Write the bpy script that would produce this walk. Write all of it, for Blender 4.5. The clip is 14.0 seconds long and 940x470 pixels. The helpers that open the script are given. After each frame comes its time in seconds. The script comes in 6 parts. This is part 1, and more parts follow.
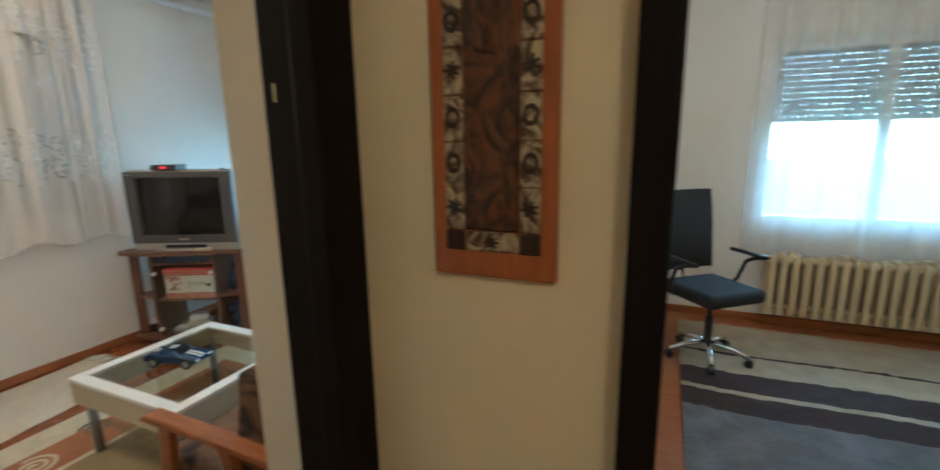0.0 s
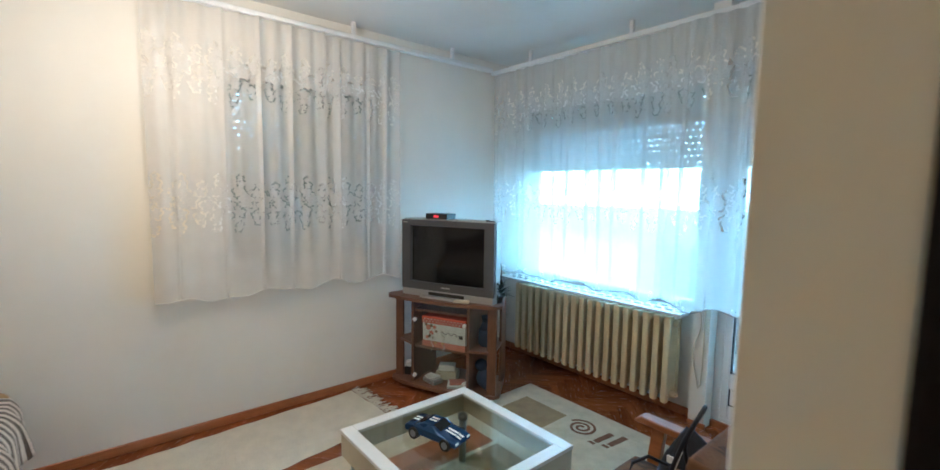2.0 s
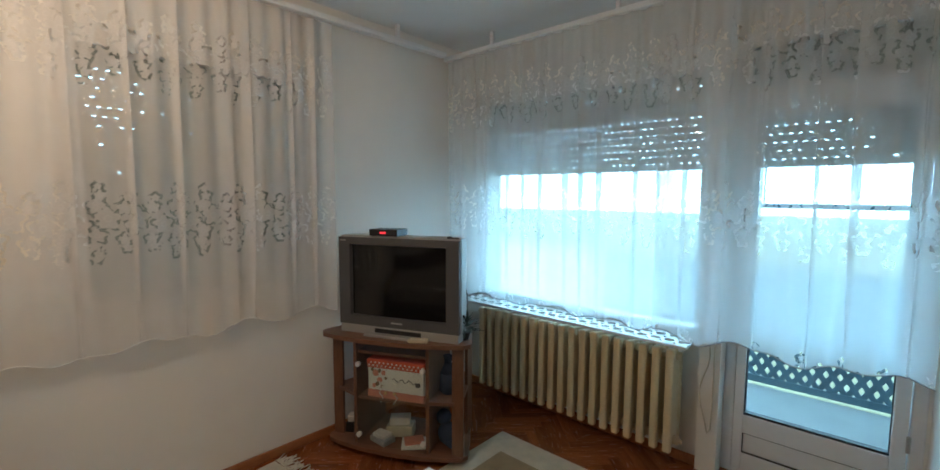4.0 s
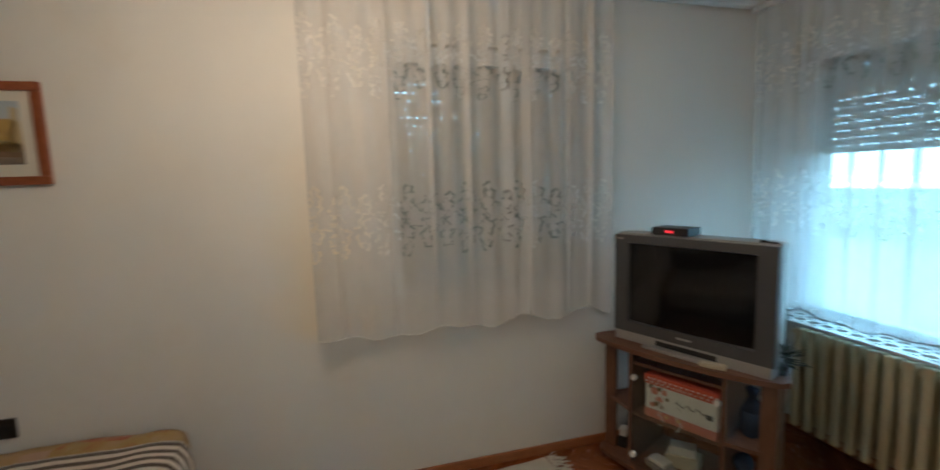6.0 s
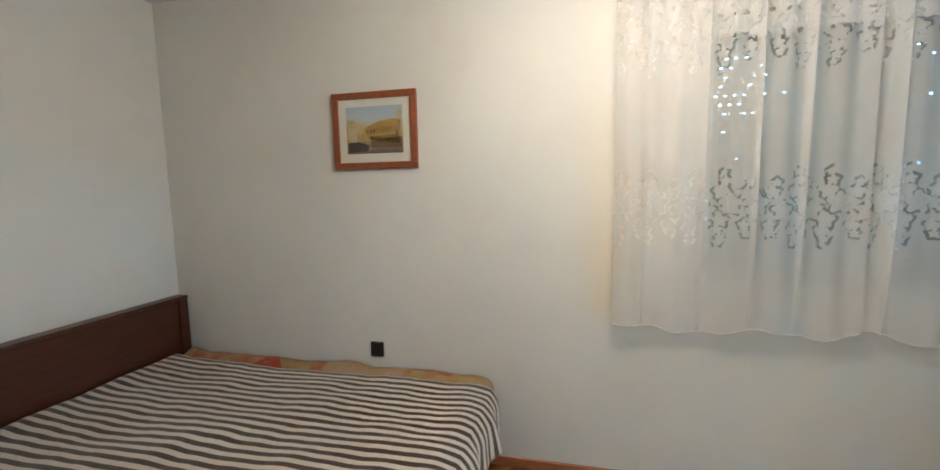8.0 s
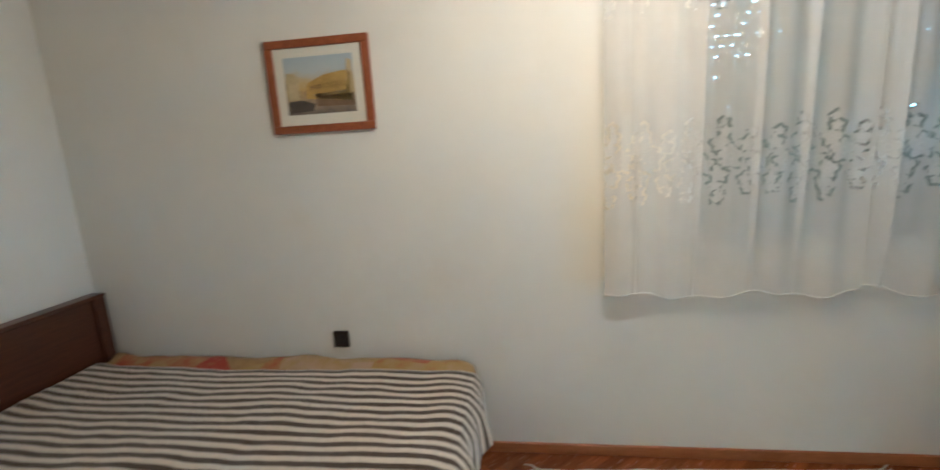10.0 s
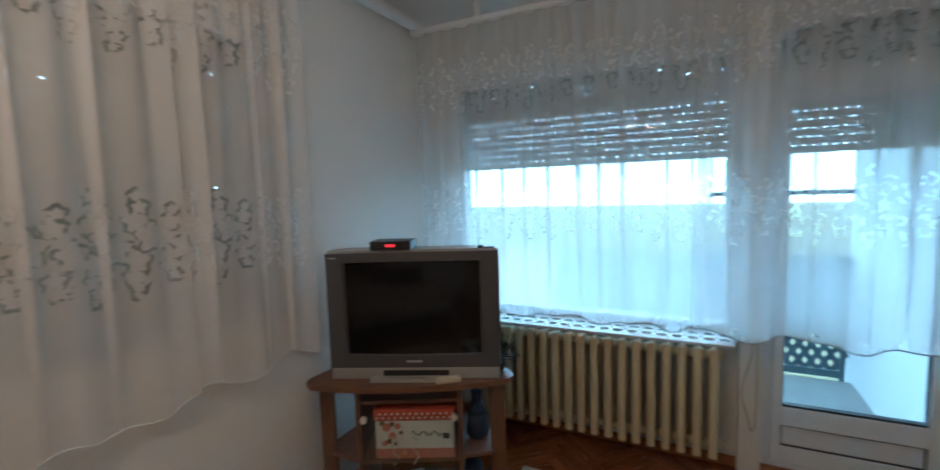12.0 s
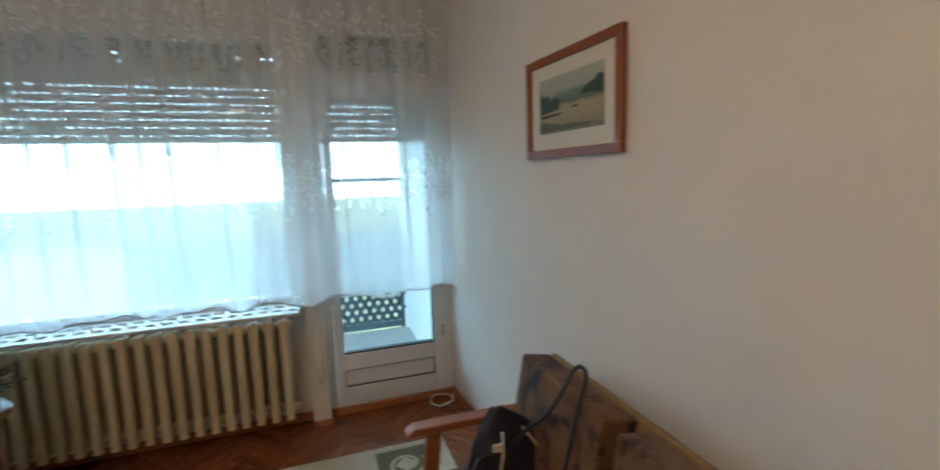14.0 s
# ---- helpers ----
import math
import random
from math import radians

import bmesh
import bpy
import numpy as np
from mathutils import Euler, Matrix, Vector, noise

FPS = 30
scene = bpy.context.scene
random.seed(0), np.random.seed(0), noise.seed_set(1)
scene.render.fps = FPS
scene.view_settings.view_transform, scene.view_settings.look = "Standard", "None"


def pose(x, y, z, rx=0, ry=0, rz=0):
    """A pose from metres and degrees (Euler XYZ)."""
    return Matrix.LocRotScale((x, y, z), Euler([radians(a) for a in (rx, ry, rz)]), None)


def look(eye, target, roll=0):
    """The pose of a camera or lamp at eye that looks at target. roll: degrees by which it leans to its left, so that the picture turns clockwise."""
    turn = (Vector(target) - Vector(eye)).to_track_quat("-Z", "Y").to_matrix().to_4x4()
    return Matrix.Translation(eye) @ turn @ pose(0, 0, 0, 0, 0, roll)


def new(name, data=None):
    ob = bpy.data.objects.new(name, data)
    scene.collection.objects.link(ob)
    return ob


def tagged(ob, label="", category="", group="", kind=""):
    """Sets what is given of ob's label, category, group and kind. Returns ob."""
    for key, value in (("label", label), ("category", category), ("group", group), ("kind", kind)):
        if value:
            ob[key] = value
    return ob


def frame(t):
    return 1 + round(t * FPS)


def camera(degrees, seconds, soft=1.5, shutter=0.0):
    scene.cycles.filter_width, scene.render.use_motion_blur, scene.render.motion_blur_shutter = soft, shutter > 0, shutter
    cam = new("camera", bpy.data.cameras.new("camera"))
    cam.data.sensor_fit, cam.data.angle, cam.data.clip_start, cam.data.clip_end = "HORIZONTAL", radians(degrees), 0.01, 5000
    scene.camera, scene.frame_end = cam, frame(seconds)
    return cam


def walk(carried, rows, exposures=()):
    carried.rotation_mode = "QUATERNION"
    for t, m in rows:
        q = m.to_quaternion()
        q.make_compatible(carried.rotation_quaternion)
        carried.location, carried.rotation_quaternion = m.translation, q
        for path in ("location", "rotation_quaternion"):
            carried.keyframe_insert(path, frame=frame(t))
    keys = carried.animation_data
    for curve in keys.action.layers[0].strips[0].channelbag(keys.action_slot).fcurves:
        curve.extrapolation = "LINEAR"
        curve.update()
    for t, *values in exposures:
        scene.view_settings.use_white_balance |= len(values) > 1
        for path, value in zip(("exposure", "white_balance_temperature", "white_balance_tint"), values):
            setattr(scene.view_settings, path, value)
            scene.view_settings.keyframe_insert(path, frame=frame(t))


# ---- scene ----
cam = camera(91.9, 14.0, 1.5, 0.4)
PATH = [
    (0, (3.68, -3.229, 1.445), (2.903, -1.43, 1.044), -0.9),
    (0.2, (3.642, -3.238, 1.457), (2.705, -1.517, 1.056), -1.5),
    (0.5, (3.586, -3.182, 1.454), (2.407, -1.605, 1.101), -0.8),
    (1, (3.493, -3.088, 1.451), (1.946, -1.853, 1.168), 0.3),
    (1.5, (3.296, -3.039, 1.477), (1.645, -1.936, 1.236), 0.5),
    (2, (3.078, -3.02, 1.498), (1.553, -1.741, 1.298), 0.8),
    (2.4, (2.954, -2.999, 1.501), (1.45, -1.696, 1.297), 0.9),
    (2.5, (2.95, -2.999, 1.509), (1.455, -1.686, 1.303), 0.5),
    (2.7, (2.881, -2.976, 1.481), (1.412, -1.632, 1.288), 0.7),
    (5, (2.386, -2.526, 1.55), (1.069, -1.033, 1.364), -0.6),
    (5.4, (2.343, -2.525, 1.535), (0.727, -1.361, 1.348), -1.9),
    (5.5, (2.341, -2.532, 1.557), (0.649, -1.486, 1.352), -2.2),
    (6, (2.267, -2.617, 1.574), (0.352, -2.089, 1.337), -1.8),
    (6.5, (2.27, -2.659, 1.542), (0.281, -2.652, 1.328), -1.2),
    (7, (2.261, -2.748, 1.571), (0.297, -3.039, 1.334), -1.1),
    (7.5, (2.292, -2.801, 1.522), (0.354, -3.249, 1.314), -1.0),
    (7.7, (2.29, -2.837, 1.521), (0.361, -3.323, 1.313), -0.8),
    (9.8, (2.095, -3.125, 1.502), (0.166, -3.475, 1.109), -3.5),
    (10, (2.033, -3.064, 1.506), (0.090, -3.344, 1.127), -3.4),
    (10.5, (1.855, -2.829, 1.522), (-0.111, -2.684, 1.182), -2.0),
    (11, (1.714, -2.839, 1.465), (-0.026, -1.881, 1.227), 0.4),
    (11.5, (1.65, -2.706, 1.52), (0.346, -1.204, 1.311), -2.2),
    (12, (1.623, -2.71, 1.524), (0.732, -0.93, 1.333), -1.8),
    (12.5, (1.641, -2.705, 1.503), (1.182, -0.768, 1.308), -1.6),
    (13, (1.731, -2.74, 1.455), (1.625, -0.75, 1.274), -1.8),
    (13.2, (1.79, -2.746, 1.426), (1.786, -0.753, 1.252), -0.8),
    (13.5, (1.849, -2.758, 1.429), (2.008, -0.775, 1.228), -2.0),
    (14, (1.936, -2.781, 1.435), (2.562, -0.899, 1.178), -1.8),
]
EXPOSURES = [(0, 1.72, 5200, 10), (0.5, 1.66, 5150, 11), (1, 2.08, 4650, 10), (1.8, 1.95, 4800, 9), (2.7, 1.05, 4900, 11), (5, 0.95, 5900, 16), (5.5, 0.78, 5650, 14), (6.0, 0.8, 5350, 12), (6.5, 1.28, 5250, 10), (7.5, 1.75, 4900, 8), (10.3, 1.7, 4850, 7), (11.0, 1.15, 5050, 8), (11.5, 0.68, 5050, 11), (12.2, 0.73, 5500, 19), (13, 0.95, 6000, 19), (14, 0.88, 6150, 21)]
walk(cam, [(t, look(eye, target, roll)) for t, eye, target, roll in PATH], EXPOSURES)

# ---------------------------------------------------------------- light
world = bpy.data.worlds.new("world")
scene.world = world
world.use_nodes = True
wn = world.node_tree.nodes
wl = world.node_tree.links
sky = wn.new("ShaderNodeTexSky")
sky.sky_type = "NISHITA"
sky.sun_disc = False
sky.sun_elevation = radians(38)
sky.sun_rotation = radians(200)
sky.air_density, sky.dust_density, sky.ozone_density = 1.0, 2.0, 1.5
wl.new(sky.outputs[0], wn["Background"].inputs[0])
wn["Background"].inputs[1].default_value = 0.15

sun_data = bpy.data.lights.new("sun", "SUN")
sun_data.energy, sun_data.angle, sun_data.color = 2.0, radians(0.6), (1.0, 0.95, 0.87)
sun = new("sun", sun_data)
sun.matrix_world = look((-5, -12, 10), (0, 0, 0))


def lamp(name, kind, place, watts, colour, size=0.05, target=None, size_y=None):
    data = bpy.data.lights.new(name, kind)
    data.energy, data.color = watts, colour
    if kind == "AREA":
        data.shape, data.size, data.size_y = "RECTANGLE", size, size_y or size
    else:
        data.shadow_soft_size = size
    ob = new(name, data)
    ob.matrix_world = look(place, target or (place[0], place[1], 0))
    return ob


WARM = (1.0, 0.73, 0.45)
CHANDELIER = (1.10, -2.70)
BULBS = [(CHANDELIER[0] + 0.17 * math.cos(a), CHANDELIER[1] + 0.17 * math.sin(a), 2.20) for a in (0.5, 2.6, 4.7)]
for place in BULBS:
    lamp("bulb_light", "POINT", place, 4.4, WARM, 0.045)
# no hall lamp is known; this one is added to light the hall walls
lamp("added_hall_light", "POINT", (4.3, -3.9, 2.25), 4.1, (1.0, 0.76, 0.44), 0.09)
lamp("study_light", "POINT", (4.6, -0.9, 2.2), 6.5, (1.0, 0.85, 0.65), 0.08)

# ---------------------------------------------------------------- materials


class Nodes:
    def __init__(self, name, made=None):
        self.mat = made or bpy.data.materials.new(name)
        self.mat.use_nodes = True
        self.tree = self.mat.node_tree
        self.bsdf = self.tree.nodes["Principled BSDF"]
        self.out = self.tree.nodes["Material Output"]

    def add(self, kind, ins=(), operation="", data_type="", blend_type="", voronoi_dimensions="", distance=""):
        node = self.tree.nodes.new("ShaderNode" + kind)
        if operation:
            node.operation = operation
        if data_type:
            node.data_type = data_type
        if blend_type:
            node.blend_type = blend_type
        if voronoi_dimensions:
            node.voronoi_dimensions = voronoi_dimensions
        if distance:
            node.distance = distance
        for key, value in dict(ins).items():
            self.set(node.inputs[key], value)
        return node

    def set(self, socket, value):
        if hasattr(value, "node"):
            self.tree.links.new(value, socket)
        else:
            socket.default_value = value

    def math(self, op, a, b=0.0, c=0.0):
        return self.add("Math", {0: a, 1: b, 2: c}, operation=op).outputs[0]

    def coords(self, kind="Object", scale=(1, 1, 1)):
        tex = self.add("TexCoord").outputs[kind]
        return self.add("Mapping", {"Vector": tex, "Scale": scale}).outputs[0]

    def noise(self, vec, scale, detail=4.0, rough=0.55):
        return self.add("TexNoise", {"Vector": vec, "Scale": scale, "Detail": detail, "Roughness": rough}).outputs[0]

    def ramp(self, fac, stops):
        node = self.add("ValToRGB", {0: fac})
        ramp = node.color_ramp
        while len(ramp.elements) < len(stops):
            ramp.elements.new(0.5)
        for el, (pos, col) in zip(ramp.elements, stops):
            el.position, el.color = pos, (*col, 1.0)
        return node.outputs[0]

    def mix(self, fac, a, b, blend="MIX"):
        node = self.add("Mix", data_type="RGBA", blend_type=blend)
        for socket, value in ((node.inputs[0], fac), (node.inputs[6], a), (node.inputs[7], b)):
            if isinstance(value, tuple) and len(value) == 3:
                value = (*value, 1.0)
            self.set(socket, value)
        return node.outputs[2]

    def bump(self, height, strength=0.3, distance=0.002):
        node = self.add("Bump", {"Height": height, "Strength": strength, "Distance": distance})
        self.set(self.bsdf.inputs["Normal"], node.outputs[0])

    def finish(self, colour, rough, metal=0.0):
        if isinstance(colour, tuple) and len(colour) == 3:
            colour = (*colour, 1.0)
        self.set(self.bsdf.inputs["Base Color"], colour)
        self.set(self.bsdf.inputs["Roughness"], rough)
        self.set(self.bsdf.inputs["Metallic"], metal)
        return self.mat


def dark(c, f):
    return tuple(v * f for v in c)


def plain(name, colour, rough=0.5, metal=0.0, grain=40.0, vary=0.15, bump=0.1, depth=0.001):
    """A surface of one colour with fine grain and broad unevenness."""
    n = Nodes(name)
    vec = n.coords()
    fine = n.noise(vec, grain)
    broad = n.noise(vec, grain / 14, 3)
    mixed = n.math("ADD", n.math("MULTIPLY", fine, 0.4), n.math("MULTIPLY", broad, 0.6))
    col = n.ramp(mixed, [(0.3, dark(colour, 1 - vary)), (0.7, dark(colour, 1 + vary * 0.5))])
    n.bump(fine, bump, depth)
    return n.finish(col, n.math("MULTIPLY_ADD", broad, 0.2, rough - 0.1), metal)


def plaster(name, colour, stain=(0.62, 0.5, 0.33), amount=0.25):
    n = Nodes(name)
    vec = n.coords()
    grit = n.noise(vec, 130, 3)
    roll = n.noise(vec, 22, 5, 0.6)
    cloud = n.noise(vec, 1.6, 4)
    col = n.ramp(cloud, [(0.3, dark(colour, 0.93)), (0.7, colour)])
    spot = n.ramp(n.noise(vec, 0.9, 6, 0.7), [(0.55, (0, 0, 0)), (0.8, (1, 1, 1))])
    col = n.mix(n.math("MULTIPLY", spot, amount), col, stain)
    n.bump(n.math("ADD", n.math("MULTIPLY", grit, 0.35), roll), 0.25, 0.003)
    return n.finish(col, 0.9)


def yellow_patch_plaster(name, colour):
    """Plaster with one yellower patch beside the small window's curtain."""
    mat = plaster(name, colour)
    n = Nodes(name, mat)
    old = n.bsdf.inputs["Base Color"].links[0].from_socket
    vec = n.coords()
    sep = n.add("SeparateXYZ", {0: vec})
    wob = n.math("MULTIPLY", n.math("SUBTRACT", n.noise(vec, 5, 3), 0.5), 0.08)
    y, z = n.math("ADD", sep.outputs[1], wob), n.math("ADD", sep.outputs[2], wob)

    def soft(v, lo, hi, edge):
        a = n.add("MapRange", {0: v, 1: lo - edge, 2: lo + edge}).outputs[0]
        b = n.add("MapRange", {0: v, 1: hi - edge, 2: hi + edge, 3: 1.0, 4: 0.0}).outputs[0]
        return n.math("MULTIPLY", a, b)
    mask = n.math("MULTIPLY", soft(y, -2.90, -2.55, 0.09), n.math("MULTIPLY", soft(z, 0.85, 3.3, 0.05), soft(z, 0.2, 1.60, 0.4)))
    n.set(n.bsdf.inputs["Base Color"], n.mix(n.math("MULTIPLY", mask, 0.36), old, (0.80, 0.64, 0.36)))
    return mat


def wood(name, light, deep, rough=0.4, scale=(4, 4, 40), vary=True, bump=0.08, island=False):
    """Streaky wood with its grain along the axis of the smallest scale."""
    n = Nodes(name)
    vec = n.coords("Object", scale)
    if vary:
        rnd = n.add("NewGeometry").outputs["Random Per Island"] if island else n.add("ObjectInfo").outputs["Random"]
        vec = n.add("VectorMath", {0: vec, 1: n.add("CombineXYZ", {0: n.math("MULTIPLY", rnd, 37), 1: n.math("MULTIPLY", rnd, 11), 2: n.math("MULTIPLY", rnd, 23)}).outputs[0]}, operation="ADD").outputs[0]
    warp = n.noise(vec, 1.4, 6, 0.65)
    fine = n.noise(vec, 6, 5, 0.6)
    fac = n.math("ADD", n.math("MULTIPLY", warp, 0.65), n.math("MULTIPLY", fine, 0.35))
    col = n.ramp(fac, [(0.32, deep), (0.5, tuple((a + b) / 2 for a, b in zip(light, deep))), (0.68, light)])
    if vary:
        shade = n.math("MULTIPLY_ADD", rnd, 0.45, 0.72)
        col = n.mix(1.0, col, n.add("CombineXYZ", {0: shade, 1: shade, 2: shade}).outputs[0], "MULTIPLY")
    n.bump(fine, bump, 0.001)
    return n.finish(col, n.math("MULTIPLY_ADD", fine, 0.15, rough - 0.08))


def dull(mat, level):
    mat.node_tree.nodes["Principled BSDF"].inputs["Specular IOR Level"].default_value = level
    return mat


def pane_glass(name, tint=(0.93, 0.97, 0.97), base=0.03):
    n = Nodes(name)
    clear = n.add("BsdfTransparent", {0: (*tint, 1.0)})
    gloss = n.add("BsdfGlossy", {"Roughness": 0.015})
    facing = n.add("LayerWeight", {0: 0.5}).outputs[1]
    sheen = n.math("MULTIPLY_ADD", n.math("POWER", facing, 5.0), 0.85, base)
    mix = n.add("MixShader", {0: sheen, 1: clear.outputs[0], 2: gloss.outputs[0]})
    n.set(n.out.inputs[0], mix.outputs[0])
    return n.mat


def sheer(name, colour, cover, lace, through_part=0.55):
    """Sheer curtain cloth; uv in metres, u along the cloth and v the height. lace: middle height of the flower band, which comes again 0.75 higher."""
    n = Nodes(name)
    uv = n.add("TexCoord").outputs["UV"]
    sep = n.add("SeparateXYZ", {0: uv})
    u, v = sep.outputs[0], sep.outputs[1]
    wob = n.math("MULTIPLY", n.math("SUBTRACT", n.noise(uv, 6, 3), 0.5), 0.03)
    flowers = lines = near = None

    def most(a, b):
        return b if a is None else n.math("MAXIMUM", a, b)
    # garlands of five-petalled flowers: height from the middle, shift along the repeat, radius
    large = ((0.012, 0.0, 0.046), (-0.022, 0.5, 0.040), (0.062, 0.20, 0.030), (0.058, 0.70, 0.026), (-0.062, 0.22, 0.030), (-0.105, 0.27, 0.022), (-0.140, 0.23, 0.016), (-0.165, 0.26, 0.010),
             (-0.082, 0.74, 0.022), (-0.116, 0.70, 0.015), (0.108, 0.14, 0.019), (0.142, 0.18, 0.012), (0.098, 0.64, 0.014))
    repeat = 0.20
    for middle in lace:
        high = n.math("WRAP", n.math("SUBTRACT", v, middle), 0.75 - 0.26, -0.26)
        for dv, shift, radius in large:
            x = n.math("SUBTRACT", n.math("WRAP", n.math("ADD", n.math("ADD", u, wob), shift * repeat), repeat, 0.0), repeat / 2)
            y = n.math("SUBTRACT", n.math("ADD", high, n.math("MULTIPLY", wob, 0.8)), dv)
            r = n.math("SQRT", n.math("ADD", n.math("MULTIPLY", x, x), n.math("MULTIPLY", y, y)))
            lobe = n.math("MULTIPLY_ADD", n.math("SINE", n.math("MULTIPLY", n.math("ARCTAN2", y, x), 5.0)), radius * 0.2, radius * 0.80)
            away = n.math("SUBTRACT", r, lobe)
            flowers = most(flowers, n.math("LESS_THAN", away, 0.0))
            near = most(near, n.math("LESS_THAN", away, 0.016))
            lines = most(lines, n.math("LESS_THAN", n.math("ABSOLUTE", away), 0.003))
            if radius > 0.018:
                lines = most(lines, n.math("LESS_THAN", n.math("ABSOLUTE", n.math("SUBTRACT", r, radius * 0.28)), 0.0028))
    if flowers is None:
        near, flowers, lines = 0.0, 0.0, 0.0
    ring = n.math("MULTIPLY", near, n.math("SUBTRACT", 1.0, n.math("MAXIMUM", flowers, lines)))
    hole = n.math("MULTIPLY", ring, n.math("GREATER_THAN", n.noise(uv, 30, 2), 0.48))
    dense = n.math("ADD", n.math("MULTIPLY", flowers, 0.02), n.math("MULTIPLY", lines, 0.04))
    cloth = n.math("ADD", cover, n.math("MULTIPLY", n.math("SUBTRACT", n.noise(uv, 9, 4), 0.5), 0.08))
    weight = n.math("ADD", cloth, dense)
    weight = n.math("MULTIPLY", weight, n.math("SUBTRACT", 1.0, n.math("MULTIPLY", hole, 0.88)))
    dif = n.add("BsdfDiffuse", {0: (*colour, 1.0)})
    tra = n.add("BsdfTranslucent", {0: (*colour, 1.0)})
    body = n.add("MixShader", {0: through_part, 1: dif.outputs[0], 2: tra.outputs[0]})
    clear = n.add("BsdfTransparent")
    mix = n.add("MixShader", {0: weight, 1: clear.outputs[0], 2: body.outputs[0]})
    n.set(n.out.inputs[0], mix.outputs[0])
    return n.mat


def striped(name, light, deep, period, axis=0):
    n = Nodes(name)
    vec = n.coords()
    sep = n.add("SeparateXYZ", {0: vec})
    wob = n.math("MULTIPLY", n.math("SUBTRACT", n.noise(vec, 7, 4), 0.5), 0.012)
    pos = n.math("FRACT", n.math("DIVIDE", n.math("ADD", sep.outputs[axis], wob), period))
    fac = n.math("LESS_THAN", pos, 0.5)
    fuzz = n.noise(vec, 240, 3)
    nap = n.noise(vec, 45, 4)
    a = n.ramp(nap, [(0.3, dark(light, 0.85)), (0.7, light)])
    b = n.ramp(nap, [(0.3, dark(deep, 0.75)), (0.7, dark(deep, 1.25))])
    n.bump(n.math("ADD", fuzz, nap), 0.6, 0.004)
    n.set(n.bsdf.inputs["Sheen Weight"], 0.3)
    return n.finish(n.mix(fac, a, b), 0.95)


def patchwork(name, colours, scale):
    n = Nodes(name)
    vec = n.coords()
    cells = n.add("TexVoronoi", {"Vector": vec, "Scale": scale, "Randomness": 0.9})
    pick = n.add("SeparateColor", {0: cells.outputs["Color"]}).outputs[0]
    soft = n.math("ADD", n.math("MULTIPLY", pick, 0.6), n.math("MULTIPLY", n.noise(vec, scale * 2.2, 6, 0.7), 0.4))
    step = 1.0 / len(colours)
    col = n.ramp(soft, [(0.2 + 0.6 * i * step, c) for i, c in enumerate(colours)])
    fuzz = n.noise(vec, 160, 3)
    n.bump(fuzz, 0.5, 0.002)
    n.set(n.bsdf.inputs["Sheen Weight"], 0.06)
    return n.finish(col, 0.92)


def plush(name, stops, scale):
    """Pile cloth with soft dark blotches."""
    n = Nodes(name)
    vec = n.coords()
    blot = n.add("TexNoise", {"Vector": vec, "Scale": scale, "Detail": 5.0, "Roughness": 0.62, "Distortion": 0.9}).outputs[0]
    fuzz = n.noise(vec, 170, 3)
    n.bump(n.math("ADD", fuzz, n.math("MULTIPLY", blot, 0.6)), 0.5, 0.003)
    n.set(n.bsdf.inputs["Sheen Weight"], 0.04)
    return n.finish(n.ramp(blot, stops), 0.9)


def wash(name, stops, sky_part, seed, spots):
    """A faded watercolour: horizontal washes broken by blots."""
    n = Nodes(name)
    vec = n.coords("Generated")
    sep = n.add("SeparateXYZ", {0: vec})
    warp = n.noise(n.add("VectorMath", {0: vec, 1: (seed, seed * 2, 0)}, operation="ADD").outputs[0], 4.0, 8, 0.7)
    h = n.math("ADD", sep.outputs[2], n.math("MULTIPLY", n.math("SUBTRACT", warp, 0.5), 0.5))
    col = n.ramp(h, stops)
    blot = n.add("TexVoronoi", {"Vector": vec, "Scale": 9.0 + seed}, distance="CHEBYCHEV")
    mask = n.math("MULTIPLY", n.math("GREATER_THAN", n.add("SeparateColor", {0: blot.outputs["Color"]}).outputs[1], 0.6), n.math("LESS_THAN", sep.outputs[2], sky_part))
    col = n.mix(n.math("MULTIPLY", mask, 0.55), col, spots)
    return n.finish(col, 0.55)


def speckled(name, light, deep, scale, rough=0.6):
    """Tooled ornament; relief shows in the colour too, dark hollows and light ridges."""
    n = Nodes(name)
    vec = n.coords("Object", (1, 1, 0.8))
    swirl = n.add("TexNoise", {"Vector": vec, "Scale": scale, "Detail": 5.0, "Roughness": 0.6, "Distortion": 2.2}).outputs[0]
    n.bump(swirl, 0.9, 0.005)
    return n.finish(n.ramp(swirl, [(0.40, deep), (0.50, tuple((a + b) / 2 for a, b in zip(light, deep))), (0.60, light)]), rough)


